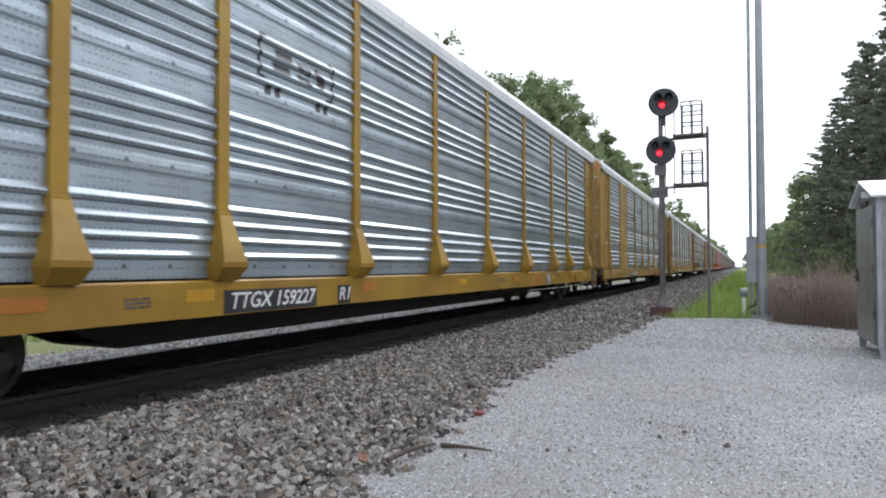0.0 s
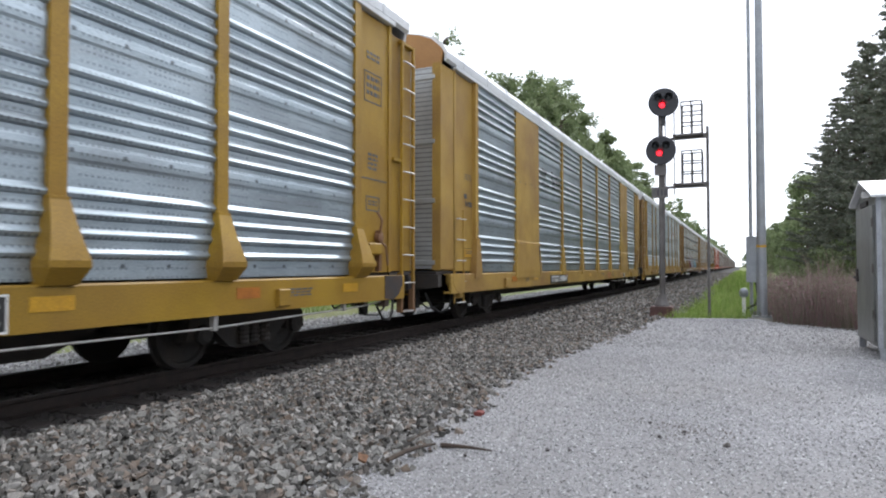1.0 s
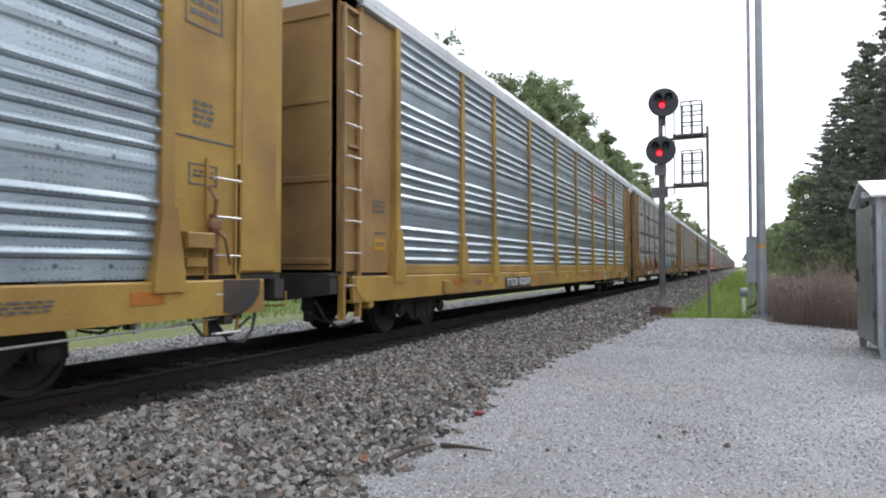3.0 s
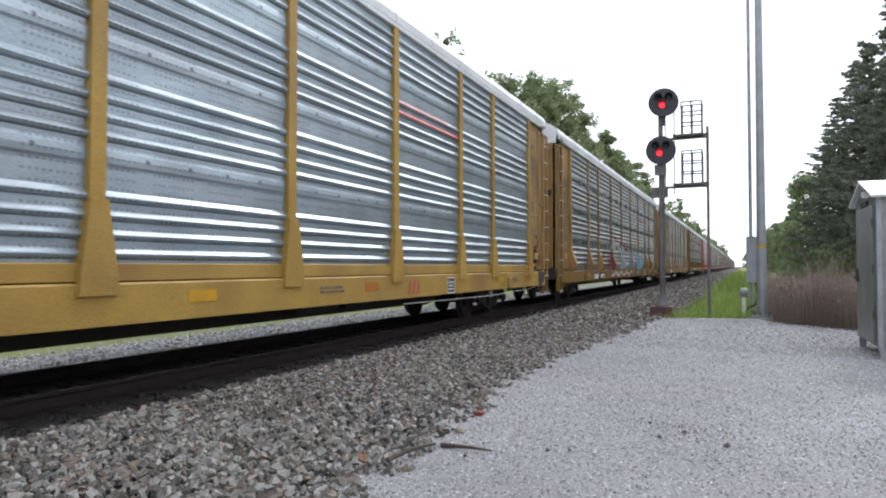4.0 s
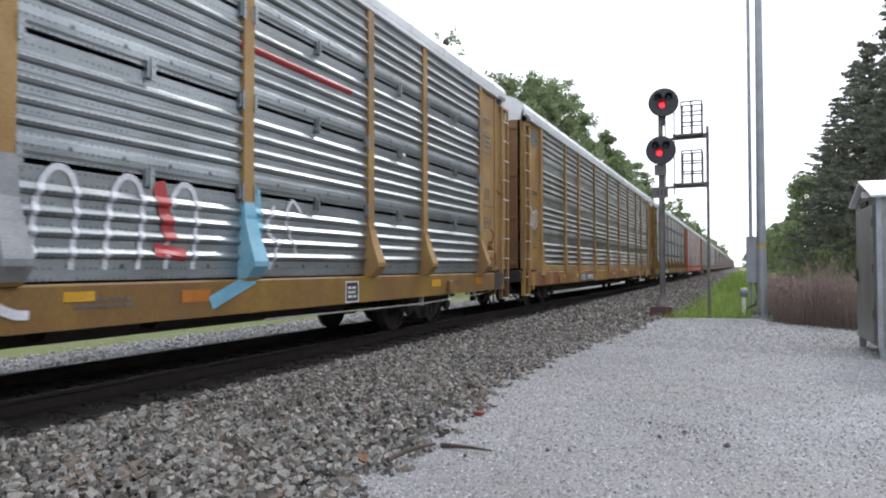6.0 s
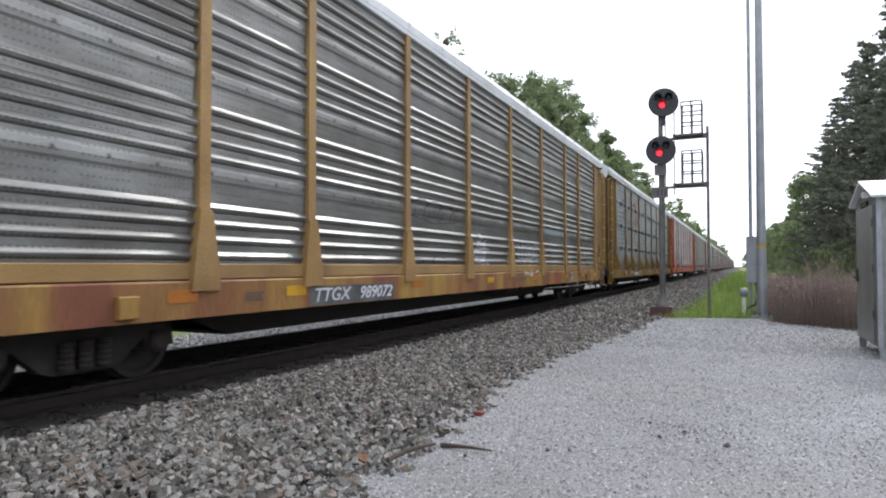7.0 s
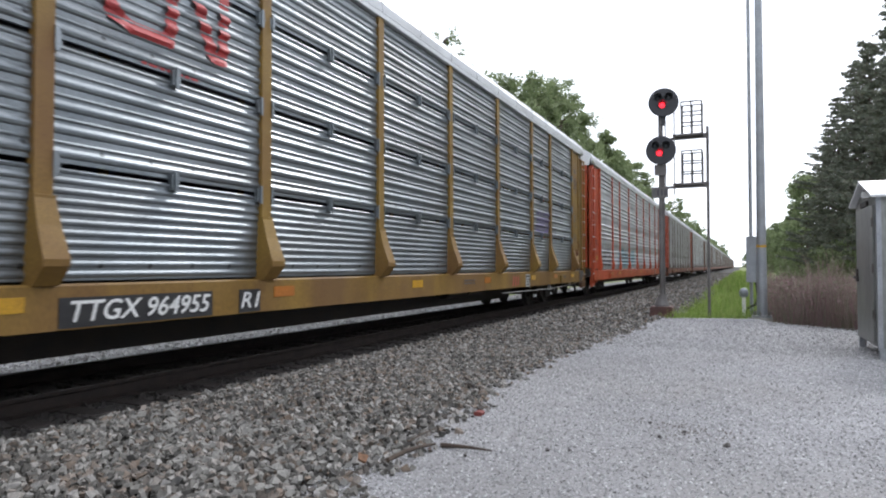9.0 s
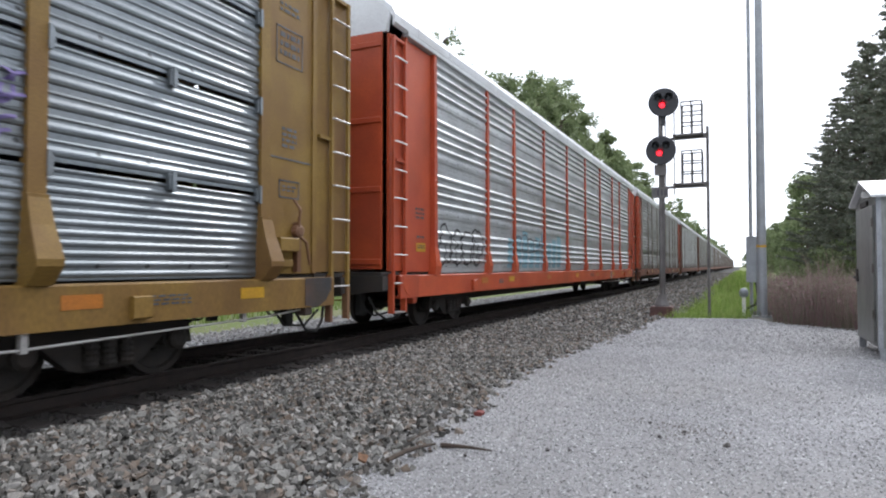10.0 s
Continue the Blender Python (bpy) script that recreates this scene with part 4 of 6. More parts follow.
def bubble_letters(car, y0, n, step, z0, z1, fill, line, back=None, seed=1, line_w=0.07):
    """Fat rounded graffiti forms: fill, outline and an outer shadow."""
    r = random.Random(seed)
    fills, lines, backs = [], [], []
    for k in range(n):
        cy = y0 + (k + 0.5) * step
        top, low = z1 - r.uniform(0, 0.18), z0 + r.uniform(0, 0.1)
        cz, rz, ry = (top + low) / 2, (top - low) / 2, step * 0.47
        for q in range(-2, 3):
            hh = rz * math.sqrt(max(0.05, 1 - (q / 2.7) ** 2))
            fills.append(([(cy + q * ry * 0.38, cz - hh), (cy + q * ry * 0.38 + r.uniform(-0.04, 0.04), cz + hh)], ry * 0.42))
        ph, am = r.uniform(0, 6.28), r.uniform(0.16, 0.30)
        body = []
        for i in range(27):
            a = radians(20 + 355 * i / 26)
            sq = 1 + am * math.sin(3 * a + ph) + 0.5 * am * math.sin(5 * a + 2 * ph) + 0.14 * abs(math.sin(2 * a))
            body.append((cy + ry * math.cos(a) * sq + 0.12 * ry * math.sin(a), cz + rz * math.sin(a) * min(1.08, sq)))
        lines.append((body, line_w))
        backs.append(([(y * 1.0 + (y - cy) * 0.12, z + (z - cz) * 0.10) for y, z in body], line_w * 2.4))
        if k % 3 != 2:
            lines.append(([(cy + r.uniform(-0.2, 0.2) * ry, cz - rz * 0.75), (cy + r.uniform(-0.3, 0.3) * ry, cz - rz * 0.1), (cy + r.uniform(-0.4, 0.4) * ry, cz + rz * 0.15)], line_w * 0.7))
        if k % 2:
            lines.append(([(cy - ry * 0.5, cz + rz * r.uniform(0.2, 0.6)), (cy + ry * 0.4, cz + rz * r.uniform(-0.1, 0.4))], line_w * 0.6))
    if back:
        drape(car, "graffiti_shadow", backs, back, "dark red graffiti outline", 0.004)
    if fill:
        drape(car, "graffiti_fill", fills, fill, "", 0.007)
    drape(car, "graffiti_line", lines, line, "", 0.010)


def letters(y0, n, step, z0, z1, w, seed):
    """Angular sprayed letter shapes that spell nothing: a stem, an arm and a slant each."""
    r = random.Random(seed)
    out, h = [], z1 - z0
    for k in range(n):
        a, b = y0 + k * step, y0 + (k + 0.72) * step
        m = z0 + h * r.uniform(0.4, 0.6)
        form = r.choice(((( a, z0), (a, z1), (b, z1), (b, m), (a, m)), ((a, z0), ((a + b) / 2, z1), (b, z0)), ((b, z1), (a, z1), (a, z0), (b, z0)),
                         ((a, z1), (a, z0), (b, z0), (b, z1)), ((a, z0), (a, z1), (b, z0), (b, z1)), ((b, z1), (a, m + 0.1 * h), (b, m - 0.1 * h), (a, z0))))
        out.append(([(p + 0.15 * (q - z0) + r.uniform(-0.02, 0.02), q + r.uniform(-0.03, 0.03)) for p, q in form], w))
    return out


def hump(pts, n=4):
    """A rounded line through the given points."""
    out = []
    for k in range(len(pts) - 1):
        p0, p1, p2, p3 = pts[max(0, k - 1)], pts[k], pts[k + 1], pts[min(len(pts) - 1, k + 2)]
        for i in range(n):
            t = i / n
            out.append(tuple(0.5 * (2 * b + (c - a) * t + (2 * a - 5 * b + 4 * c - d) * t * t + (3 * b - a - 3 * c + d) * t ** 3) for a, b, c, d in zip(p0, p1, p2, p3)))
    return out + [pts[-1]]


# the large piece on the slotted wagon
drape(w3, "graffiti_shadow", [(hump([(-4.75, 0.95), (-4.52, 1.3), (-4.5, 1.75), (-4.25, 2.12), (-3.85, 2.34), (-3.3, 2.34), (-2.7, 2.28), (-1.9, 2.1), (-1.2, 2.1), (0.0, 2.02), (1.3, 1.98)]), 0.16),
                              (hump([(-4.6, 1.0), (-4.45, 0.75), (-4.5, 0.55)]), 0.30), ([(-4.0, 0.53), (-2.2, 0.55), (0.4, 0.58), (1.3, 0.62)], 0.10)]
      + [([(-4.95 - 0.07 * k, 0.95 + 0.17 * k), (-4.5, 1.02 + 0.17 * k)], 0.07) for k in range(4)], GRAF_RED, "dark red graffiti outline", 0.004)
drape(w3, "graffiti_fill", [([(y, 0.93), (y + 0.04, top)], 0.19) for y, top in ((-3.92, 1.95), (-3.75, 2.12), (-3.58, 2.15), (-3.3, 1.98), (-3.12, 2.1), (-2.95, 2.05), (-2.72, 2.0), (-2.54, 2.06), (-2.36, 2.08), (-2.18, 2.05), (-2.0, 1.92), (-1.82, 1.8), (-1.66, 1.78))], GRAF_GREEN, "", 0.007)
drape(w3, "graffiti_fill", [([(y, 0.93), (y + 0.02, top)], 0.20) for y, top in ((-1.1, 1.8), (-0.9, 1.9), (-0.55, 1.85), (-0.35, 1.9), (0.0, 1.82), (0.22, 1.88), (0.6, 1.8), (0.8, 1.82), (1.1, 1.7))], GRAF_DULL, "", 0.006)
drape(w3, "graffiti_line", [(hump([(-4.02, 1.15), (-4.04, 1.6), (-4.0, 2.0), (-3.84, 2.22), (-3.6, 2.22), (-3.46, 2.0), (-3.42, 1.85)]), 0.15), (hump([(-3.42, 1.85), (-3.3, 2.12), (-3.08, 2.2), (-2.95, 2.06), (-3.0, 1.75), (-3.2, 1.5), (-3.45, 1.42)]), 0.11),
                            (hump([(-2.86, 1.8), (-2.74, 2.08), (-2.4, 2.16), (-2.1, 2.1), (-1.95, 1.9), (-1.58, 1.86)]), 0.11), (hump([(-2.38, 2.1), (-2.5, 1.75), (-2.7, 1.5), (-2.95, 1.42)]), 0.06), (hump([(-2.62, 0.95), (-2.56, 1.2), (-2.6, 1.42)]), 0.05),
                            (hump([(-3.55, 1.05), (-3.5, 1.3), (-3.3, 1.34), (-3.14, 1.18), (-3.2, 0.98)]), 0.07), (hump([(-2.0, 1.5), (-1.9, 1.2), (-1.75, 1.0)]), 0.05), (hump([(-4.12, 1.6), (-4.18, 1.35), (-3.98, 1.1), (-3.85, 0.95)]), 0.13)]
      + [(hump([(c - 0.34, 0.98), (c - 0.36, 1.5), (c - 0.22, 1.88), (c + 0.08, 1.94), (c + 0.3, 1.7), (c + 0.24, 1.3), (c + 0.32, 0.98)]), 0.065) for c in (-0.92, -0.12, 0.72)]
      + [(hump([(c - 0.05, 1.05), (c, 1.5), (c + 0.1, 1.62)]), 0.05) for c in (-0.92, -0.12, 0.72)]
      + [(hump([(c - 0.2, 1.0), (c - 0.16, 1.6), (c, 1.9), (c + 0.2, 1.75), (c + 0.16, 1.0)]), 0.06) for c in (1.85, 2.55, 3.25)] + [(hump([(4.75, 1.8), (4.6, 1.5), (4.8, 1.3), (4.65, 1.0)]), 0.06), (hump([(5.3, 1.75), (5.1, 1.9), (4.98, 1.6), (5.2, 1.2)]), 0.05)],
      GRAF_WHITE, "", 0.010)
drape(w3, "graffiti_dot", [([(-3.36, 1.13), (-3.30, 1.27)], 0.17), ([(-2.47, 1.28), (-2.40, 1.42)], 0.13)], GRAF_RED, "", 0.013)
drape(w3, "graffiti_wave", [([(-4.35, 1.9), (-4.42, 1.7), (-4.42, 1.5), (-4.25, 1.3), (-4.22, 1.15), (-4.4, 1.0), (-4.46, 0.85), (-4.4, 0.64), (-4.25, 0.56)] + [(-4.1 + 0.1 * k, 0.67 + 0.08 * math.sin(k * 0.42 - 1.4) + 0.03 * math.sin(k * 1.1)) for k in range(58)], 0.08)], GRAF_WHITE, "", 0.012)
drape(w3, "graffiti_spot", [([(-3.25, 0.70), (-2.9, 0.70)], 0.13), ([(-0.5, 0.74), (-0.1, 0.74)], 0.10), ([(1.9, 0.76), (2.2, 0.76)], 0.09)], SAFETY_YELLOW, "", 0.008)
drape(w3, "graffiti_blue", [([(4.35, 2.0), (4.4, 1.5), (4.3, 0.95)], 0.24), ([(3.6, 0.62), (4.3, 0.9)], 0.16)], GRAF_BLUE, "", 0.014)
drape(w3, "graffiti_pink", [([(2.95, 1.9), (3.1, 1.3)], 0.16), ([(2.9, 1.2), (3.3, 1.15)], 0.14)], LOGO_RED, "", 0.013)
drape(w3, "tag", scribble(-6.2, -5.1, 1.45, 1.78, 4, 0.03, 4) + scribble(-6.0, -4.9, 1.08, 1.38, 4, 0.03, 6) + [([(-6.9, 1.30), (-6.6, 1.12), (-6.3, 1.3), (-5.9, 1.6)], 0.03), (loop(-5.0, 0.74, 0.12, 0.14), 0.025), ([(-5.5, 0.85), (-5.3, 0.7), (-5.55, 0.62)], 0.025)], GRAF_RED, "dark red tag scrawl")
drape(w3, "red_stripe", [([(4.1, 3.70), (6.5, 3.70)], 0.09)], LOGO_RED, "red painted stripe")
# the dirty wagon
drape(w4, "tag", [([(-1.15, 1.42), (-0.95, 1.10), (-0.4, 1.16), (-0.25, 1.45)], 0.03), ([(-1.15, 1.42), (-0.75, 1.38), (-0.5, 1.45), (-0.05, 1.42)], 0.03)] + scribble(-0.95, -0.35, 1.14, 1.62, 4, 0.032, 3)
      + [([(-0.7, 1.0), (-0.35, 1.12), (-0.1, 1.08), (0.0, 0.96)], 0.035), (loop(-0.68, 1.66, 0.08, 0.1), 0.04), ([(-0.78, 1.8), (-0.62, 1.62)], 0.03)], GRAF_WHITE, "white spray-paint tag")
drape(w4, "tag", [([(1.75, 0.90), (1.65, 1.3), (1.40, 1.72), (1.62, 1.82), (1.85, 1.7)], 0.035)] + scribble(1.95, 3.9, 1.25, 1.68, 6, 0.03, 8) + scribble(2.3, 4.0, 0.8, 1.3, 3, 0.025, 12), GRAF_WHITE, "white spray-paint tag")
drape(w4, "graffiti_fill", letters(8.3, 5, 0.52, 1.10, 1.42, 0.10, 13), GRAF_DULL, "faded grey graffiti", 0.006)
drape(w4, "tag", letters(8.2, 6, 0.46, 1.58, 1.98, 0.035, 11) + letters(8.3, 5, 0.52, 1.08, 1.44, 0.025, 13), BLACK_FADED, "faded dark tag", 0.010)
drape(w4, "graffiti_stroke", [([(10.35, 1.85), (10.4, 1.05)], 0.12), ([(10.4, 1.5), (10.8, 1.75)], 0.10), ([(10.45, 1.5), (11.2, 1.25), (11.5, 0.95)], 0.14)], GRAF_DULL, "grey graffiti stroke")
drape(w4, "tag", scribble(-4.3, -1.9, 1.9, 2.3, 4, 0.03, 21) + scribble(-4.4, -1.9, 0.98, 1.2, 5, 0.025, 22), BLACK_FADED, "faded dark tag")
drape(w4, "graffiti_patch", [([(4.7 + 0.21 * k, 1.98 + 0.03 * (k % 3)), (4.76 + 0.21 * k, 2.20 - 0.04 * (k % 2))], 0.15) for k in range(11)], GRAF_PALE, "faded blue paint")
# the light wagon and the red one
drape(w5, "tag", letters(-11.6, 5, 0.20, 1.42, 1.68, 0.035, 31) + letters(-11.6, 5, 0.21, 1.02, 1.34, 0.035, 32), BLACK_FADED, "black spray-paint tag")
drape(w5, "tag", scribble(7.5, 8.9, 2.35, 2.65, 5, 0.035, 33) + scribble(7.4, 8.8, 2.05, 2.3, 5, 0.035, 34), mat("violet_spray", (0.20, 0.16, 0.36), (0.16, 0.12, 0.28), rough=0.6), "violet marker tag")
bubble_letters(w6, -11.65, 4, 0.58, 1.02, 1.92, None, BLACK, None, 41, 0.05)
TEAL = mat("thin_teal_spray", (0.17, 0.33, 0.40), (0.24, 0.38, 0.43), rough=0.6)
for k in range(9):
    drape(w6, "graffiti_fill", [([(-7.3 + k * 0.6, 0.98), (-7.25 + k * 0.6, 1.75 + 0.12 * (k % 3))], 0.48)], TEAL, "pale blue graffiti", 0.005)
drape(w6, "tag", scribble(-7.2, -4.0, 1.45, 1.85, 6, 0.04, 44), BLACK_FADED, "dark graffiti outline", 0.01)
# slots in the end doors
for x0, x1 in ((0.20, 0.70), (0.76, 1.32), (-1.32, -0.76), (-0.70, -0.20)):
    part("door_slot", Shape().box(x0, x1, -13.66, -13.625, 3.34, 3.53, 0.004), BLACK, w3, "dark slot in the end door")
# scrawls and stickers on the end sheets
drape(w3, "tag", letters(-12.68, 2, 0.24, 3.68, 4.05, 0.035, 51) + [(hump([(-12.7, 3.35), (-12.5, 3.5), (-12.55, 3.1), (-12.35, 2.95), (-12.3, 3.3), (-12.2, 3.0), (-12.12, 2.9)]), 0.035)] + letters(-12.66, 2, 0.25, 2.35, 2.72, 0.03, 53) + [([(-12.6, 2.05), (-12.55, 2.3)], 0.03), ([(-12.35, 2.0), (-12.15, 2.5)], 0.03)], BLACK_FADED, "dark marker scrawl", flat_x=1.484)
drape(w4, "tag", scribble(-12.8, -12.05, 2.15, 2.7, 3, 0.045, 54), GRAF_WHITE, "white spray-paint tag", flat_x=1.484)
part("round_badge", Shape().lathe_x([(0.26, 1.476), (0.26, 1.484)], -12.4, 4.75, 24), mat("slate_badge", (0.08, 0.11, 0.13), (0.11, 0.14, 0.15), rough=0.5), w4, "round dark badge")
drape(w5, "tag", scribble(-12.42, -11.92, 1.70, 1.86, 3, 0.035, 55), BLACK, "black marker scrawl", flat_x=1.484)
sticker = part("warning_sticker", Shape().lathe_x([(0.14, 1.458), (0.14, 1.466)], -13.25, 1.55, 24), WHITE, w5, "round white sticker with a red ring")
drape(sticker, "ring", [(loop(-13.25, 1.55, 0.12, 0.12), 0.03), ([(-13.33, 1.63), (-13.17, 1.47)], 0.025)], LOGO_RED, "", flat_x=1.470)


def painted_post(car, y, material, top):
    """Graffiti paint over the foot of a post."""
    rings = [(0.89, 0.122, 1.5, 1.64), (1.03, 0.125, 1.5, 1.760), (1.09, 0.125, 1.5, 1.766), (1.20, 0.120, 1.5, 1.727), (1.38, 0.110, 1.5, 1.657), (1.60, 0.100, 1.5, 1.592), (1.645, 0.100, 1.5, 1.592), (top, 0.090, 1.5, 1.566)]
    part("graffiti_paint", loft(rings, material, "graffiti_paint"), material, car, at=pose(0, y, 0))


for y, m, top in ((-4.23, GRAF_RED, 1.95), (-1.41, GRAF_GREY, 2.05), (1.41, GRAF_DULL, 1.95), (4.23, GRAF_BLUE, 1.8)):
    painted_post(w3, y, m, top)


# ---- ground, track ----
GRASS_SOIL = mat("grassy_soil", (0.15, 0.21, 0.05), (0.20, 0.21, 0.08), rough=0.95, scale=0.35, fine=14, bump=0.6, dirt=(0.2, 0.17, 0.11), dirt_amount=0.5)
GRAVEL = mat("pale_gravel", (0.315, 0.312, 0.318), (0.24, 0.237, 0.242), rough=0.95, scale=0.5, fine=45, bump=0.8, dirt=(0.22, 0.21, 0.20), dirt_amount=0.85, grain=0.5)
BALLAST = mat("ballast_bed", (0.06, 0.056, 0.05), (0.042, 0.039, 0.035), rough=0.95, scale=1.0, fine=26, bump=1.0, grain=0.5)
TIE = mat("tarred_timber", (0.03, 0.024, 0.021), (0.045, 0.035, 0.030), rough=0.9, scale=2, fine=30, stretch=(1, 6, 6), bump=0.5)
RAIL = mat("rusty_rail", (0.032, 0.021, 0.017), (0.022, 0.017, 0.015), rough=0.7, metal=0.2, scale=6)


def flat(name, xs, ys, height, material):
    """A sheet over a grid of x and y lines."""
    nx, ny = len(xs), len(ys)
    v = [(x, y, height(x, y)) for y in ys for x in xs]
    f = [(j * nx + i, j * nx + i + 1, (j + 1) * nx + i + 1, (j + 1) * nx + i) for j in range(ny - 1) for i in range(nx - 1)]
    me = bpy.data.meshes.new(name)
    me.from_pydata(v, [], f)
    me.materials.append(material)
    me.shade_smooth()
    return new(name, me)


def ground_z(x, y):
    z = -0.16 + 0.05 * noise.noise((x * 0.1, y * 0.1, 0))
    if x < -14:
        z -= 0.3
    return z


ground = tagged(flat("ground", [-2500, -600, -150, -60, -30, -22, -16, -13, -10, -4, 0, 4, 8, 12, 20, 40, 90, 250, 800, 2500],
                     [-600, -100, -30, -10, 0, 6, 12, 18, 22, 26, 32, 40, 60, 100, 200, 400, 900, 3000], ground_z, GRASS_SOIL),
               "grassy ground beside the railway line", "ground", kind="structure")


def lot_edge(x):
    wob = 0.35 * noise.noise((x * 0.7, 3.3, 0)) + 0.15 * noise.noise((x * 2.5, 3.3, 0))
    if x < 0.4:
        return 19.15 + 0.47 * x + wob
    return max(14.0, 19.0 - 1.7 * min(1, (x - 0.4) / 0.7) - 0.6 * max(0, x - 1.1)) + wob


def lot_height(x, y):
    return 0.012 * noise.noise((x * 0.5, y * 0.5, 2)) + 0.006 * noise.noise((x * 2, y * 2, 5))


def lot():
    xs = np.concatenate([np.linspace(-3.4, -1.9, 32), np.linspace(-1.8, 26, 100)])
    v, f = [], []
    n = 150
    for x in xs:
        e = max(lot_edge(x), 3.0)
        for j in range(n):
            y = -30 + (e + 30) * (j / (n - 1)) ** 0.6
            v.append((x, y, lot_height(x, y) - (0.2 if j == n - 1 else 0) - (0.12 if x < toe(y) else 0)))
    for i in range(len(xs) - 1):
        for j in range(n - 1):
            f.append((i * n + j, (i + 1) * n + j, (i + 1) * n + j + 1, i * n + j + 1))
    me = bpy.data.meshes.new("gravel_lot")
    me.from_pydata(v, [], f)
    me.materials.append(GRAVEL)
    me.shade_smooth()
    return tagged(new("gravel_lot", me), "pale crushed-stone access road beside the track", "gravel road", kind="structure")


def toe(y):
    """Where the ballast's foot meets the access road."""
    line = float(np.interp(y, [0, 3.3, 4.5, 5.4, 6.5, 8, 9.2, 12, 15, 18, 20.5, 27, 60, 200], [-2.42, -2.42, -2.42, -2.58, -2.66, -2.84, -2.82, -2.56, -2.32, -2.2, -1.85, -1.75, -1.6, -1.2]))
    return line + 0.07 * noise.noise((y * 1.1, 0, 7)) + 0.05 * noise.noise((y * 3.3, 0, 9))


def bed_z(x, y):
    """Top of the ballast across the track."""
    top, edge = RAIL_Z - 0.20, TRACK_X + 1.85
    if x > edge:
        k = min(1.0, (x - edge) / (toe(y) - edge))
        return top + (-0.015 - top) * k
    if x < TRACK_X - 1.75:
        k = min(1.0, (TRACK_X - 1.75 - x) / 3.2)
        return top + (-0.22 - top) * k
    return top


def ballast_bed():
    ys = list(np.linspace(-30, 40, 141)) + list(np.linspace(42, 120, 40)) + [200, 400, 900, 2500]
    v, f = [], []
    cols = 16
    for y in ys:
        t = toe(y) + 0.1
        for x in [TRACK_X - 5.6, TRACK_X - 3.4, TRACK_X - 2.4, TRACK_X - 1.75, TRACK_X - 1, TRACK_X, TRACK_X + 1, TRACK_X + 1.65] + [TRACK_X + 1.65 + (t - TRACK_X - 1.65) * k / 8 for k in range(1, 9)]:
            v.append((x, y, bed_z(x, y) + 0.012 * noise.noise((x * 3, y * 3, 0))))
    for j in range(len(ys) - 1):
        for i in range(cols - 1):
            f.append((j * cols + i, j * cols + i + 1, (j + 1) * cols + i + 1, (j + 1) * cols + i))
    me = bpy.data.meshes.new("ballast_bed")
    me.from_pydata(v, [], f)
    me.materials.append(BALLAST)
    me.shade_smooth()
    return tagged(new("ballast_bed", me), "grey crushed-stone ballast bed under the track", "ballast", kind="structure")


lot()
bed = ballast_bed()
tagged(flat("service_path", [TRACK_X - 6.6, TRACK_X - 5.0, TRACK_X - 4.2, TRACK_X - 3.4, TRACK_X - 2.6, TRACK_X - 1.95], [-30 + 2.5 * k for k in range(29)] + [60, 120, 300],
            lambda x, y: bed_z(x, y) + 0.02 + 0.012 * noise.noise((x, y, 3)), GRAVEL), "pale gravel service path beyond the track", "gravel path", kind="structure")
RAIL_PROF = [(-0.07, 0), (0.07, 0), (0.07, 0.015), (0.012, 0.035), (0.010, 0.13), (0.036, 0.145), (0.036, 0.172), (0.030, 0.18), (-0.030, 0.18), (-0.036, 0.172), (-0.036, 0.145), (-0.010, 0.13), (-0.012, 0.035), (-0.07, 0.015)]
for side in (-1, 1):
    s = Shape().prism_y([(x + TRACK_X + side * 0.7525, z + RAIL_Z - 0.18) for x, z in RAIL_PROF], -60, 1500)
    tagged(new("rail", s.mesh("rail", RAIL)), "rust-brown steel rail on timber ties", "rail", "rails of the track", kind="structure")
tie = Shape().box(-1.3, 1.3, -0.115, 0.115, -0.17, 0, 0.012).mesh("railway_tie", TIE)
tie_root = tagged(new("track_ties"), "dark timber railway ties in the ballast", "railway ties", kind="structure")
for k in range(-8, 130):
    ob = part("tie", tie, TIE, tie_root, at=pose(TRACK_X + random.uniform(-0.04, 0.04), k * 0.53, RAIL_Z - 0.185, 0, 0, random.uniform(-1, 1)))

# ---- signal, poles, cabinet (blocks first) ----
GREY_STEEL = mat("galvanised_steel", (0.33, 0.35, 0.37), (0.27, 0.29, 0.31), rough=0.45, metal=0.4, scale=3, dirt=(0.2, 0.18, 0.16), dirt_amount=0.3)
SIGNAL_BLACK = mat("signal_black", (0.02, 0.022, 0.028), (0.03, 0.03, 0.035), rough=0.5)
MAST_GREY = mat("weathered_mast", (0.17, 0.16, 0.155), (0.12, 0.11, 0.105), rough=0.6, metal=0.2, scale=3)
CAGE_GREY = mat("dark_cage_steel", (0.10, 0.095, 0.09), (0.07, 0.066, 0.062), rough=0.7, scale=3)
LAMP_RED = glow("red_lamp", (1.0, 0.025, 0.04), 2.2)


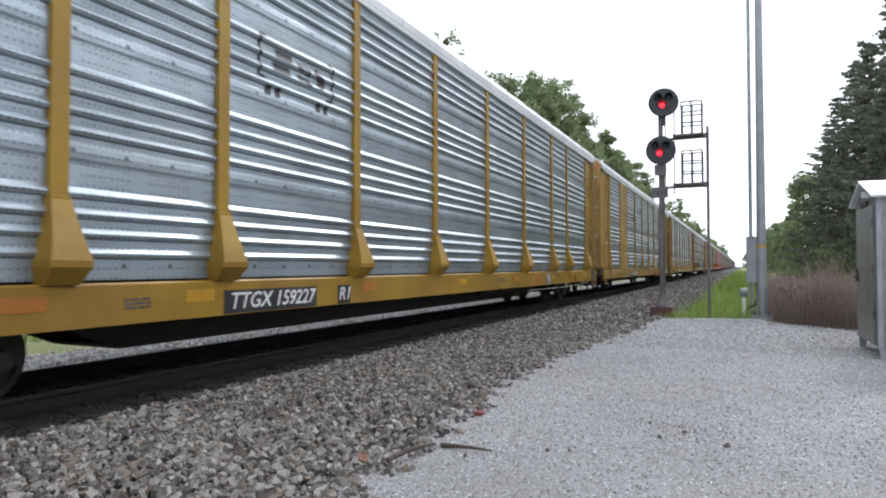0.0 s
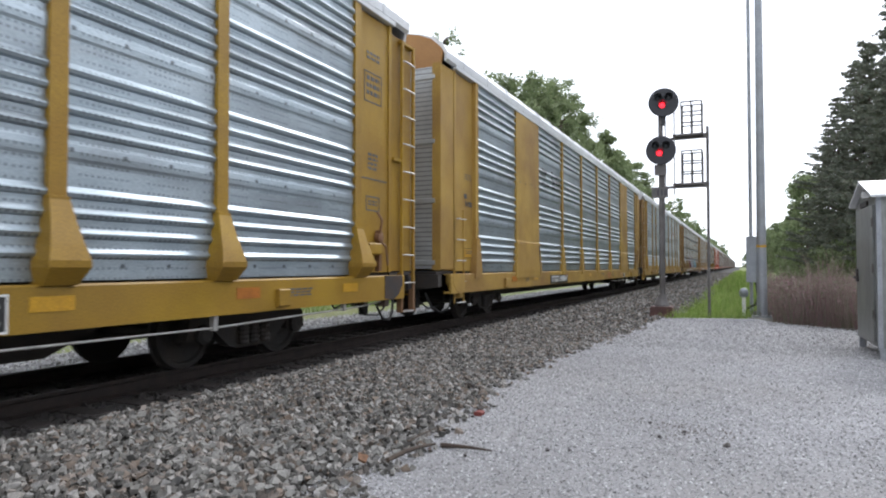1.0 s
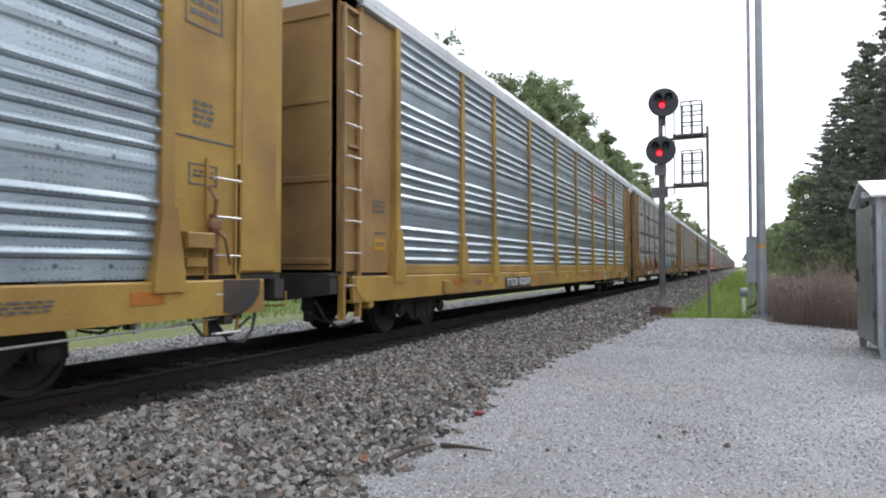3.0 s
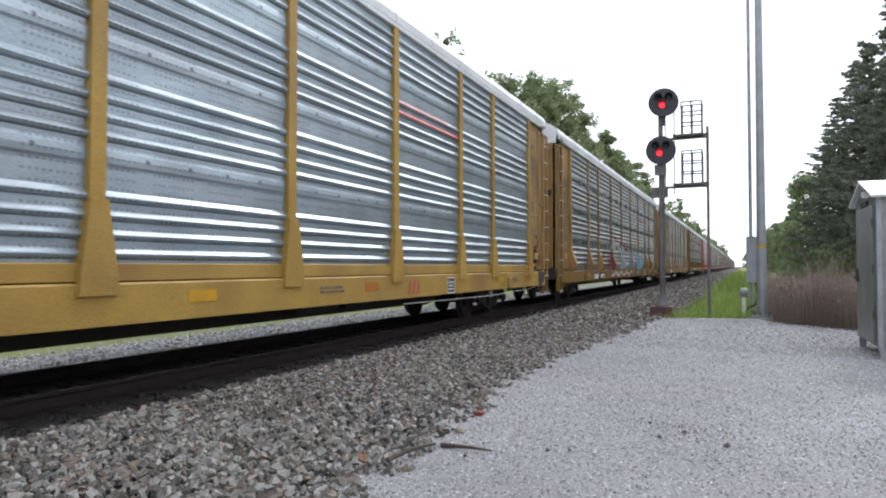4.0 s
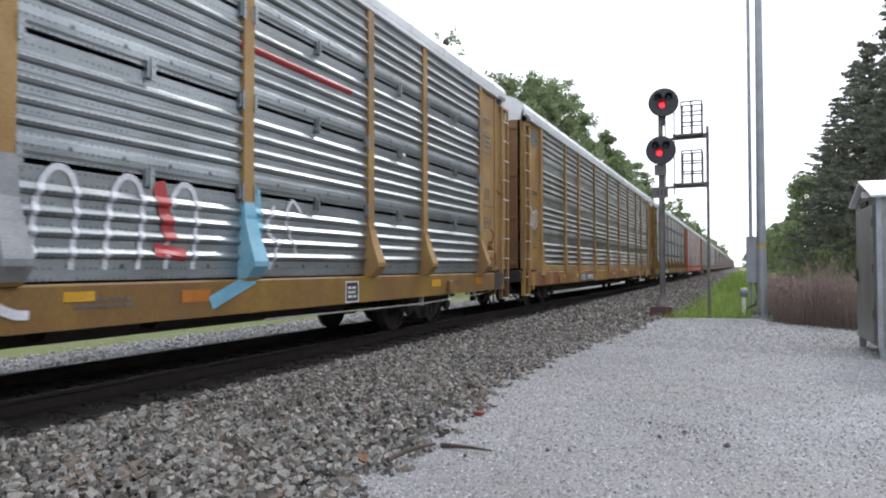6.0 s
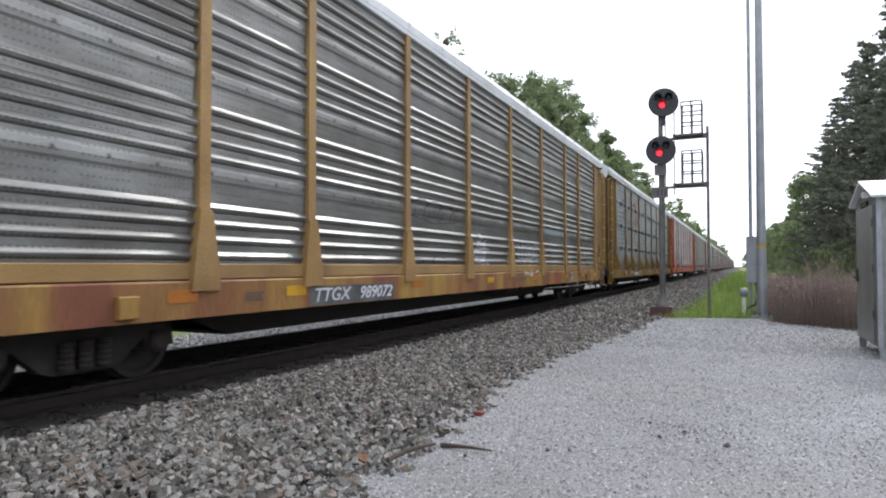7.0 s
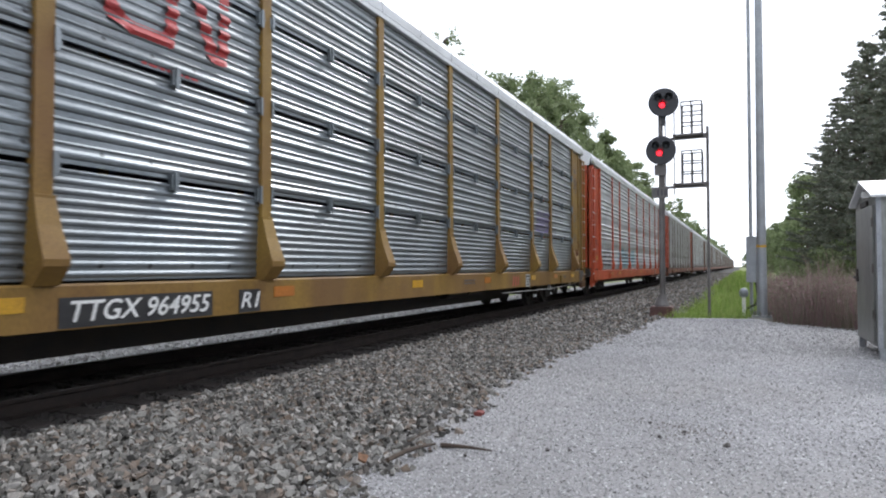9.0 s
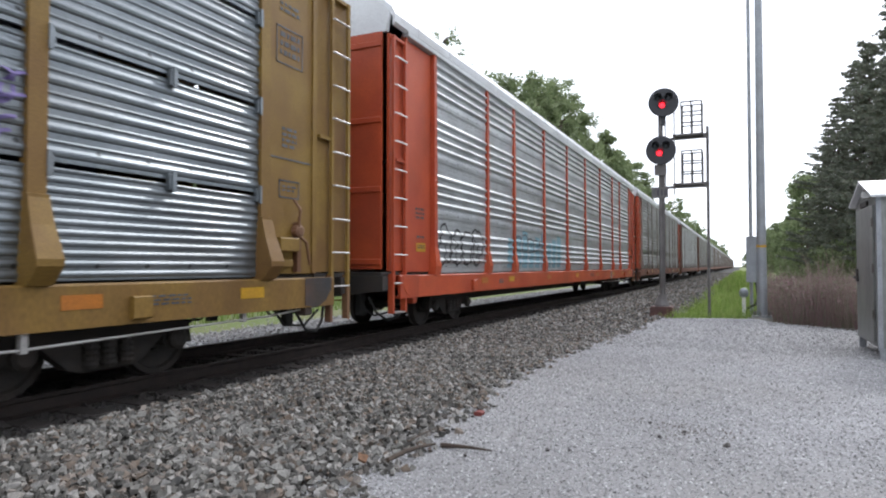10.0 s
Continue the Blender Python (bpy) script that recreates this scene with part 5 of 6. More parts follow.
def signal():
    sig = empty("railway_signal", "two-headed railway signal on a grey mast, both lamps red", "railway signal", m=pose(-2.03, 18.86, 0))
    FOUND = mat("rusty_foundation", (0.13, 0.06, 0.05), (0.09, 0.05, 0.045), rough=0.85, scale=4)
    part("foundation", Shape().box(-0.30, 0.30, -0.30, 0.30, -0.1, 0.28, 0.03), FOUND, sig, "rust-brown foundation block")
    part("mast_base", Shape().lathe_z([(0.20, 0.28), (0.20, 0.32), (0.13, 0.50), (0.10, 0.62)], 0, 0, 12), MAST_GREY, sig)
    part("mast", Shape().lathe_z([(0.065, 0.6), (0.065, 6.0)], 0, 0, 14), MAST_GREY, sig, smooth=True)
    for dx, z, r in ((0.10, 5.98, 0.40), (0.02, 4.64, 0.40)):
        turn = pose(dx, -0.16, z, 0, 0, 8)
        head = part("signal_head", Shape().lathe_y([(r, 0.0), (r + 0.005, -0.02), (r - 0.02, -0.035)], 0, 0, 36).box(-0.22, 0.22, 0.0, 0.26, -0.30, 0.30, 0.05)
                    .box(-0.06, 0.06, 0.05, 0.2, -0.62, -0.28), SIGNAL_BLACK, sig, "round black background disc with hooded lamps", at=turn)
        for lx, lz, lit in ((-0.04, -0.08, True), (-0.15, 0.12, False), (0.13, 0.12, False)):
            hood = Shape()
            for k in range(12):
                a0, a1 = radians(-20 + k * 220 / 12), radians(-20 + (k + 1) * 220 / 12)
                pts = []
                for y in (-0.035, -0.22):
                    for rr in (0.115, 0.105):
                        pts += [(rr * math.cos(a0), y, rr * math.sin(a0)), (rr * math.cos(a1), y, rr * math.sin(a1))]
                hood.add([(p[0] + lx, p[1], p[2] + lz) for p in pts], [(0, 1, 5, 4), (2, 3, 7, 6), (4, 5, 7, 6), (0, 2, 6, 4), (1, 3, 7, 5), (0, 1, 3, 2)])
            part("hood", hood, SIGNAL_BLACK, head)
            part("lens", Shape().lathe_y([(0.078, -0.036), (0.068, -0.055), (0.034, -0.07), (0.005, -0.074)], lx, lz, 20), LAMP_RED if lit else DARK_GLASS, head,
                 "glowing red lens" if lit else "dark unlit lens", smooth=True)
    # service platforms with cages, stayed by a second pole
    part("side_pole", Shape().lathe_z([(0.04, -0.05), (0.04, 5.35)], 1.20, 0.54, 10), MAST_GREY, sig, smooth=True)
    for z in (5.06, 3.68):
        plat = part("platform", Shape().box(0.30, 1.10, 0.10, 0.62, z, z + 0.05, 0.01).box(0.0, 1.22, 0.30, 0.36, z - 0.07, z).box(1.08, 1.24, 0.48, 0.60, z - 0.02, z + 0.10), MAST_GREY, sig)
        for (x, y) in ((0.54, 0.12), (0.80, 0.12), (1.07, 0.12), (0.54, 0.60), (0.80, 0.60), (1.07, 0.60)):
            part("cage_post", Shape().tube([(x, y, z + 0.05), (x, y, z + 0.96)], 0.019, 6), CAGE_GREY, plat)
        for h in (0.36, 0.66, 0.95):
            part("cage_rail", Shape().tube([(0.54, 0.12, z + h), (1.07, 0.12, z + h), (1.07, 0.60, z + h), (0.54, 0.60, z + h)], 0.021, 6), CAGE_GREY, plat)
        part("ladder_stub", Shape().box(0.10, 0.13, 0.06, 0.10, z - 0.3, z + 0.8).box(0.34, 0.37, 0.06, 0.10, z - 0.3, z + 0.8), MAST_GREY, plat)
    pl = part("number_plate", Shape().box(-0.24, 0.20, -0.10, -0.08, 3.32, 3.62, 0.0), MAST_GREY, sig, "small plate with dark bars")
    for k in range(4):
        part("mark", Shape().box(-0.20 + k * 0.10, -0.14 + k * 0.10, -0.108, -0.10, 3.38, 3.56), BLACK_FADED, pl)
    part("junction_box", Shape().box(-0.16, 0.16, -0.14, -0.06, 3.95, 4.25, 0.015), MAST_GREY, sig)
    part("conduit", Shape().tube([(0.08, -0.05, 0.5), (0.09, -0.06, 3.4), (0.09, -0.08, 4.0)], 0.02, 6), MAST_GREY, sig)
    return sig


DARK_GLASS = mat("dark_glass", (0.03, 0.035, 0.045), (0.05, 0.055, 0.06), rough=0.12)
signal()


def tall_pole():
    p = empty("utility_pole", "tall tapered galvanised steel pole on a bolted flange", "utility pole", m=pose(0.50, 19.65, 0))
    part("shaft", Shape().lathe_z([(0.135, 0.05), (0.122, 2.5), (0.119, 2.5), (0.10, 7.0), (0.102, 7.0), (0.07, 15.0)], 0, 0, 16), GREY_STEEL, p, smooth=True)
    part("base_flange", Shape().lathe_z([(0.27, 0.0), (0.27, 0.05)], 0, 0, 16), GREY_STEEL, p)
    part("footing", Shape().lathe_z([(0.36, -0.2), (0.36, 0.0)], 0, 0, 20), CONCRETE, p, "pale concrete footing")
    for k in range(6):
        a = k * math.pi / 3 + 0.3
        part("bolt", Shape().lathe_z([(0.022, 0.04), (0.022, 0.16)], 0.21 * math.cos(a), 0.21 * math.sin(a), 8), STEEL_WORN, p)
    part("band", Shape().lathe_z([(0.13, 1.92), (0.13, 1.98)], 0, 0, 16), SAFETY_YELLOW, p, "thin yellow band")
    q = empty("service_mast", "thin grey mast with a meter box", "mast", m=pose(0.25, 20.4, 0))
    part("pipe", Shape().lathe_z([(0.05, -0.05), (0.046, 15.0)], 0, 0, 10), GREY_STEEL, q, smooth=True)
    part("meter_box", Shape().box(-0.13, 0.17, -0.22, -0.05, 0.95, 2.25, 0.02).box(-0.10, 0.14, -0.23, -0.22, 1.05, 2.1), GREY_STEEL, q)
    part("cable", Shape().tube([(0.12, -0.16, 0.95), (0.16, -0.2, 0.55), (0.10, -0.25, 0.32), (-0.12, -0.2, 0.2)], 0.03, 8), RUBBER, q, "black cable loop", smooth=True)
    v = empty("vent_marker", "white pipe marker with a round cap", "marker post", m=pose(0.05, 20.6, 0))
    part("pipe", Shape().lathe_z([(0.05, -0.1), (0.05, 0.55)], 0, 0, 10), WHITE, v)
    part("cap", Shape().lathe_z([(0.05, 0.50), (0.11, 0.52), (0.13, 0.60), (0.12, 0.70), (0.06, 0.76), (0.01, 0.77)], 0, 0, 14), GREY_STEEL, v, smooth=True)


CONCRETE = mat("pale_concrete", (0.42, 0.41, 0.39), (0.35, 0.34, 0.32), rough=0.9, scale=4)
tall_pole()


def cabinet():
    ALU = mat("brushed_aluminium", (0.23, 0.235, 0.225), (0.17, 0.175, 0.168), rough=0.42, metal=0.5, scale=1.5, fine=25, stretch=(1, 1, 0.25), dirt=(0.16, 0.15, 0.13), dirt_amount=0.35)
    c = empty("equipment_shelter", "grey aluminium signal equipment shelter on short legs", "equipment cabinet", m=pose(1.84, 11.35, 0))
    W, D, z0, z1 = 2.0, 1.95, 0.18, 2.46
    part("shell", Shape().box(0, W, 0, D, z0, z1, 0.012), ALU, c)
    part("gable_end", Shape().prism_x([(0, z1), (D, z1), (D / 2, z1 + 0.28)], 0.005, 0.03), ALU, c)
    part("roof", Shape().prism_x([(-0.10, z1 - 0.03), (D / 2, z1 + 0.29), (D + 0.10, z1 - 0.03), (D + 0.10, z1 + 0.01), (D / 2, z1 + 0.33), (-0.10, z1 + 0.01)], -0.09, W + 0.09), WHITE_ROOF, c, "bright folded metal roof")
    d = part("door", Shape().box(-0.03, 0.0, 0.22, D - 0.22, z0 + 0.08, z1 - 0.12, 0.008), ALU, c)
    for y, z in ((0.30, 0.6), (0.30, 1.3), (0.30, 2.0)):
        part("hinge", Shape().tube([(-0.035, 0.21, z), (-0.035, 0.21, z + 0.14)], 0.014, 8), STEEL_WORN, d)
    part("handle", Shape().box(-0.06, -0.03, D - 0.40, D - 0.28, 1.14, 1.36, 0.01).tube([(-0.05, D - 0.34, 1.22), (-0.10, D - 0.34, 1.22), (-0.10, D - 0.52, 1.20)], 0.014, 8), STEEL_DARK, d, "dark door handle")
    part("vent", Shape().box(-0.035, 0.0, 0.7, 1.25, z1 - 0.10, z1 - 0.02), STEEL_DARK, c)
    part("lamp", Shape().box(-0.10, 0.0, 0.55, 0.68, z1 + 0.02, z1 + 0.12, 0.02), WHITE, c, "small white lamp housing")
    for x in (0.06, W - 0.06):
        for y in (0.06, D - 0.06):
            part("leg", Shape().box(x - 0.05, x + 0.05, y - 0.05, y + 0.05, -0.03, z0), GREY_STEEL, c)
    part("skid", Shape().box(0.0, W, 0.0, 0.10, z0 - 0.05, z0), GREY_STEEL, c)
    part("corner_trim", Shape().box(-0.012, 0.05, -0.012, 0.05, z0, z1), GREY_STEEL, c)


cabinet()

# ---- plants ----
LEAF = island_mat("broad_leaves", [(0.15, 0.195, 0.09), (0.195, 0.25, 0.12), (0.235, 0.29, 0.145), (0.29, 0.33, 0.19)], rough=0.6, bump=0, trans=0.6)
NEEDLE = island_mat("pine_needles", [(0.12, 0.135, 0.11), (0.15, 0.17, 0.13), (0.19, 0.215, 0.15), (0.18, 0.165, 0.145)], rough=0.7, bump=0, trans=0.3)
BARK = mat("bark", (0.10, 0.075, 0.055), (0.07, 0.055, 0.045), rough=0.95, scale=4, fine=20, stretch=(1, 1, 0.3), bump=0.8)
rng = np.random.default_rng(7)


def leaf_cloud(centres, radii, per, size, material, name, flat_k=0.75):
    """Many small leaf blades round the given centres."""
    c = np.repeat(np.asarray(centres), per, axis=0)
    r = np.repeat(np.asarray(radii), per)[:, None]
    n = len(c)
    p = rng.normal(size=(n, 3))
    p /= np.linalg.norm(p, axis=1)[:, None]
    p = c + p * r * rng.random((n, 1)) ** 0.45 * np.array([1, 1, flat_k])
    a = rng.normal(size=(n, 3))
    a /= np.linalg.norm(a, axis=1)[:, None]
    b = np.cross(a, rng.normal(size=(n, 3)))
    b /= np.linalg.norm(b, axis=1)[:, None]
    s = size * (0.6 + 0.8 * rng.random((n, 1)))
    v = np.stack([p - a * s, p + b * s * 0.45, p + a * s, p - b * s * 0.45], axis=1).reshape(-1, 3)
    return bulk_mesh(name, v, np.arange(n * 4).reshape(-1, 4), material)


def broad_tree(x, y, h, w, per=150, clumps=60, leaf=0.22, label="leafy green broad-leaved tree behind the track", base=0.25, sparse=False):
    tree = empty("tree", label, "tree", "trees along the line", m=pose(x, y, -0.3))
    s = Shape()
    lean = rng.normal(size=2) * 0.03 * h
    s.tube([(0, 0, 0), (lean[0] * 0.4, lean[1] * 0.4, h * 0.4), (lean[0], lean[1], h * 0.86)], h * 0.016, 8, h * 0.003)
    cs, rs = [], []
    for k in range(clumps):
        t = base + (1 - base) * rng.random() ** 0.8
        spread = w * (0.35 + 0.65 * math.sin(math.pi * min(1, (t - base) / (1 - base) * 0.86 + 0.14))) * (0.45 + 0.6 * rng.random())
        a = rng.random() * 6.283
        c = (lean[0] * t + spread * math.cos(a), lean[1] * t + spread * math.sin(a), h * t - w * 0.12)
        cs.append(c)
        rs.append(w * (0.16 + 0.16 * rng.random()) * (0.7 if sparse else 1))
        if k % 3 == 0:
            z = c[2] - spread * 0.5
            s.tube([(lean[0] * z / h, lean[1] * z / h, max(0.5, z)), ((lean[0] * t + c[0]) / 2, (lean[1] * t + c[1]) / 2, (z + c[2]) / 2 + 0.2), c], h * 0.006, 5, 0.02)
    part("trunk", s, BARK, tree)
    part("crown", leaf_cloud(cs, rs, per, leaf, LEAF, "crown"), LEAF, tree)
    return tree


def conifer(x, y, h, w, label="dark green pine tree beside the line", tufts=30, group="trees along the line"):
    tree = empty("pine_tree", label, "tree", group, m=pose(x, y, -0.2, 0, 0, rng.random() * 360))
    s = Shape()
    s.tube([(0, 0, 0), (0.1, 0.05, h * 0.5), (0.0, 0.1, h)], h * 0.014, 7, 0.02)
    cs, rs = [], []
    levels = int(h * 2.0)
    for k in range(levels):
        t = 0.06 + 0.93 * k / levels
        reach = w * (1 - t) ** 0.75 * (0.55 + 0.8 * rng.random()) + 0.25
        for q in range(5):
            a = k * 0.9 + q * 1.2566 + rng.normal() * 0.25
            ln = reach * (0.4 + 1.0 * rng.random())
            dirv = np.array([math.cos(a), math.sin(a)])
            z = h * t
            mid = (dirv[0] * ln * 0.6, dirv[1] * ln * 0.6, z - ln * 0.05)
            tip = (dirv[0] * ln, dirv[1] * ln, z + ln * 0.16)
            s.tube([(0, 0, z), mid, tip], 0.035, 4, 0.01)
            m = max(3, int(ln * 3.2))
            for j in range(m):
                f = 0.25 + 0.78 * (j + rng.random()) / m
                side = rng.normal() * 0.18 * ln * (1.1 - f)
                cs.append((dirv[0] * ln * f - dirv[1] * side, dirv[1] * ln * f + dirv[0] * side, z + ln * (0.16 * f * f - 0.05 * f) + 0.05))
                rs.append(0.30)
    part("trunk", s, BARK, tree)
    part("crown", leaf_cloud(cs, rs, tufts, 0.13, NEEDLE, "crown", 0.45), NEEDLE, tree)
    return tree


# behind the train
for x, y, h, w in [(-19, 52, 18.6, 4.0), (-19.5, 59, 20.4, 4.3), (-19, 67, 22.0, 4.5), (-20, 76, 25.0, 4.6), (-19, 82, 21.4, 3.6),
                   (-21, 92, 20.0, 4.5), (-20, 104, 23.6, 3.6), (-20, 115, 22.4, 4.6), (-19.5, 127, 23.0, 4.6), (-20, 140, 24.0, 4.6), (-21, 158, 19, 5), (-20, 180, 18, 5)]:
    broad_tree(x, y, h, w, per=130 if y < 100 else 70, clumps=80, leaf=0.20 if y < 100 else 0.32, sparse=y < 50)
broad_tree(-19, 43.5, 19.4, 2.6, per=26, clumps=70, leaf=0.12, sparse=True, base=0.45)
broad_tree(-20, 232, 25.5, 6, per=50, clumps=60, leaf=0.4, sparse=True)
for k in range(26):
    broad_tree(-21 + rng.normal() * 2, 215 + k * 26 + rng.normal() * 6, 18 + rng.random() * 5, 7, per=22, clumps=45, leaf=0.75, label="distant broad-leaved tree along the line", base=0.1)
# beside the access road
pines = []
for x, y, h, w in [(10.8, 37, 21.0, 5.0), (11.2, 44, 23.0, 5.2), (10.6, 51, 22.4, 5.0), (10.8, 58, 22.4, 5.0), (10.2, 66, 21.6, 4.8), (10.4, 74, 22.0, 4.8), (9.8, 82, 20.6, 4.4), (14, 62, 22, 4.8), (14.5, 76, 22, 4.8), (14.5, 48, 23, 4.8), (14, 32, 21, 4.8), (9.6, 29, 12.5, 3.8), (10, 92, 18.6, 4)]:
    pines.append(conifer(x, y, h, w, tufts=24))
# unseen half-size pines along the road and behind the camera, added to darken reflections
for k in range(26):
    copy_thing(pines[k % 6], pose(21 + rng.random() * 5, 22 - k * 2.6, -0.2, 0, 0, rng.random() * 360) @ Matrix.Scale(0.48 + 0.1 * rng.random(), 4))
for k in range(9):
    broad_tree(-20 + rng.normal(), 36 - k * 6, 14 + rng.random() * 3, 4.5, per=60, clumps=50, leaf=0.3)
for x, y, h, w in [(8.2, 98, 14.0, 3.4), (9.0, 106, 15.0, 3.6), (8.5, 115, 14.0, 3.2), (8.0, 128, 11.0, 3.0), (8.6, 140, 11.4, 3.5), (8.0, 156, 11.6, 3.6), (8.5, 175, 11.0, 4), (8.5, 200, 12, 4), (8.3, 230, 12.5, 4.5), (8.5, 270, 12.5, 5), (8.5, 330, 13, 5), (9, 400, 14, 6), (9, 500, 15, 7), (9, 640, 16, 8)]:
    broad_tree(x, y, h, w, per=70, clumps=60, leaf=0.26 if y < 160 else 0.5, label="bushy green tree beside the line", base=0.05)
# bushes at the foot of the pines
for k in range(16):
    y = 30 + k * 6.5
    broad_tree(6.6 + rng.random() * 1.2, y, 2.6 + rng.random() * 2.2, 2.0, per=60, clumps=34, leaf=0.13, label="low dark bush under the pines", base=0.02)


def blades(name, n, place, height, width, bend, material):
    """Thin upright blades; place gives x, y arrays."""
    x, y, g = place(n)
    h = height[0] + (height[1] - height[0]) * rng.random(n) ** 1.6
    h *= np.array([0.7 + 0.8 * noise.noise((a * 0.8, b * 0.8, 4)) for a, b in zip(x, y)])
    a = rng.random(n) * 6.283
    dx, dy = np.cos(a) * width / 2, np.sin(a) * width / 2
    b = rng.random(n) * 6.283
    bx, by = np.cos(b) * bend * h * rng.random(n), np.sin(b) * bend * h * rng.random(n)
    v = np.stack([np.stack([x - dx, y - dy, g], 1), np.stack([x + dx, y + dy, g], 1),
                  np.stack([x + bx * 0.4 + dx * 0.7, y + by * 0.4 + dy * 0.7, g + h * 0.6], 1), np.stack([x + bx * 0.4 - dx * 0.7, y + by * 0.4 - dy * 0.7, g + h * 0.6], 1),
                  np.stack([x + bx + dx * 0.2, y + by + dy * 0.2, g + h], 1), np.stack([x + bx - dx * 0.2, y + by - dy * 0.2, g + h], 1)], 1).reshape(-1, 3)
    k = np.arange(n)[:, None] * 6
    f = np.concatenate([k + np.array([0, 1, 2, 3]), k + np.array([3, 2, 4, 5])])
    return bulk_mesh(name, v, f, material)


GRASS = island_mat("green_grass", [(0.16, 0.25, 0.05), (0.22, 0.33, 0.07), (0.29, 0.40, 0.10), (0.36, 0.40, 0.16)], rough=0.7, bump=0, trans=0.3)
WEED = island_mat("reddish_weeds", [(0.24, 0.14, 0.145), (0.29, 0.19, 0.19), (0.25, 0.20, 0.16), (0.19, 0.20, 0.12), (0.33, 0.25, 0.245)], rough=0.8, bump=0, trans=0.2)


def grass_place(n):
    y = 18.2 + 40 * rng.random(n) ** 1.8
    x = toe_np(y) - 0.1 + 0.5 * rng.random(n) ** 2 + (rng.random(n) * (3.0 + 0.05 * (y - 18)))
    keep = (y > 19.2 + 0.47 * x + 0.2 * np.sin(x * 5)) & (x < 0.5 + np.maximum(0, (y - 21) * 0.12))
    x, y = np.where(keep, x, -0.5 + rng.random(n)), np.where(keep, y, 21 + 12 * rng.random(n))
    return x, y, np.full(n, -0.12)


def toe_np(y):
    return np.array([toe(q) for q in y])


tagged(new("roadside_grass", blades("roadside_grass", 14000, grass_place, (0.18, 0.48), 0.022, 0.6, GRASS)), "bright green grass beside the ballast", "grass", kind="stuff")


def verge_place(n):
    y = 40 + 160 * rng.random(n) ** 1.5
    return -1.6 + rng.random(n) * (2.4 + 0.04 * (y - 40)), y, np.full(n, -0.08)


tagged(new("verge_grass", blades("verge_grass", 9000, verge_place, (0.2, 0.55), 0.09, 0.5, GRASS)), "long green grass on the verge", "grass", kind="stuff")


def far_side_place(n):
    return TRACK_X - 6.3 - rng.random(n) ** 1.5 * 9, -6 + rng.random(n) * 60, np.full(n, -0.22)


tagged(new("far_side_grass", blades("far_side_grass", 9000, far_side_place, (0.2, 0.5), 0.035, 0.6, GRASS)), "green grass beyond the track", "grass", kind="stuff")


def weed_place(n):
    x = 0.75 + 6.5 * rng.random(n) ** 1.2
    edge = np.array([lot_edge(q) for q in x])
    y = edge + 0.15 + 11 * rng.random(n) ** 1.6
    return x, y, np.full(n, -0.14)


tagged(new("weed_thicket", blades("weed_thicket", 15000, weed_place, (0.45, 1.8), 0.014, 0.35, WEED)), "tall reddish-brown weeds at the edge of the gravel", "weeds", kind="stuff")
cs = np.stack(weed_place(2600), 1)
cs[:, 2] += 0.3 + 0.9 * rng.random(2600)
tagged(new("weed_leaves", leaf_cloud(cs, np.full(2600, 0.16), 9, 0.035, WEED, "weed_leaves")), "small reddish leaves and seed heads of tall weeds", "weeds", kind="stuff")

# ---- loose stones ----
CUBE = np.array([(-1, -1, -1), (1, -1, -1), (1, 1, -1), (-1, 1, -1), (-1, -1, 1), (1, -1, 1), (1, 1, 1), (-1, 1, 1)]) * 0.72
CUBE_F = np.array([(3, 2, 1), (3, 1, 0), (4, 5, 6), (4, 6, 7), (0, 1, 5), (0, 5, 4), (1, 2, 6), (1, 6, 5), (2, 3, 7), (2, 7, 6), (3, 0, 4), (3, 4, 7)])


def stones(name, p, size, material, squash=0.62):
    """Broken stones, one at each place p (n, 3), of the given radii."""
    n = len(p)
    v = np.repeat(CUBE[None], n, axis=0) * (0.55 + 0.8 * rng.random((n, 8, 3)))
    v *= size[:, None, None] * np.stack([0.8 + 0.5 * rng.random(n), 0.65 + 0.4 * rng.random(n), squash * (0.7 + 0.5 * rng.random(n))], 1)[:, None, :]
    q = rng.normal(size=(n, 4)) * np.array([1, 0.7, 0.7, 1])
    q /= np.linalg.norm(q, axis=1)[:, None]
    w, x, y, z = q.T
    rot = np.stack([1 - 2 * (y * y + z * z), 2 * (x * y - w * z), 2 * (x * z + w * y), 2 * (x * y + w * z), 1 - 2 * (x * x + z * z), 2 * (y * z - w * x),
                    2 * (x * z - w * y), 2 * (y * z + w * x), 1 - 2 * (x * x + y * y)], 1).reshape(n, 3, 3)
    v = np.einsum("nij,nkj->nki", rot, v) + p[:, None, :]
    f = (np.arange(n)[:, None, None] * 8 + CUBE_F[None]).reshape(-1, 3)
    return bulk_mesh(name, v.reshape(-1, 3), f, material)


STONE = island_mat("ballast_stone", [(0.05, 0.047, 0.042), (0.11, 0.104, 0.092), (0.18, 0.171, 0.152), (0.35, 0.335, 0.31), (0.19, 0.145, 0.11), (0.08, 0.078, 0.073)], rough=0.85, fine=45, bump=0.4)
PEBBLE = island_mat("gravel_stone", [(0.20, 0.195, 0.19), (0.36, 0.355, 0.355), (0.66, 0.655, 0.65), (0.44, 0.435, 0.435), (0.28, 0.27, 0.265), (0.52, 0.515, 0.51)], rough=0.9, bump=0)


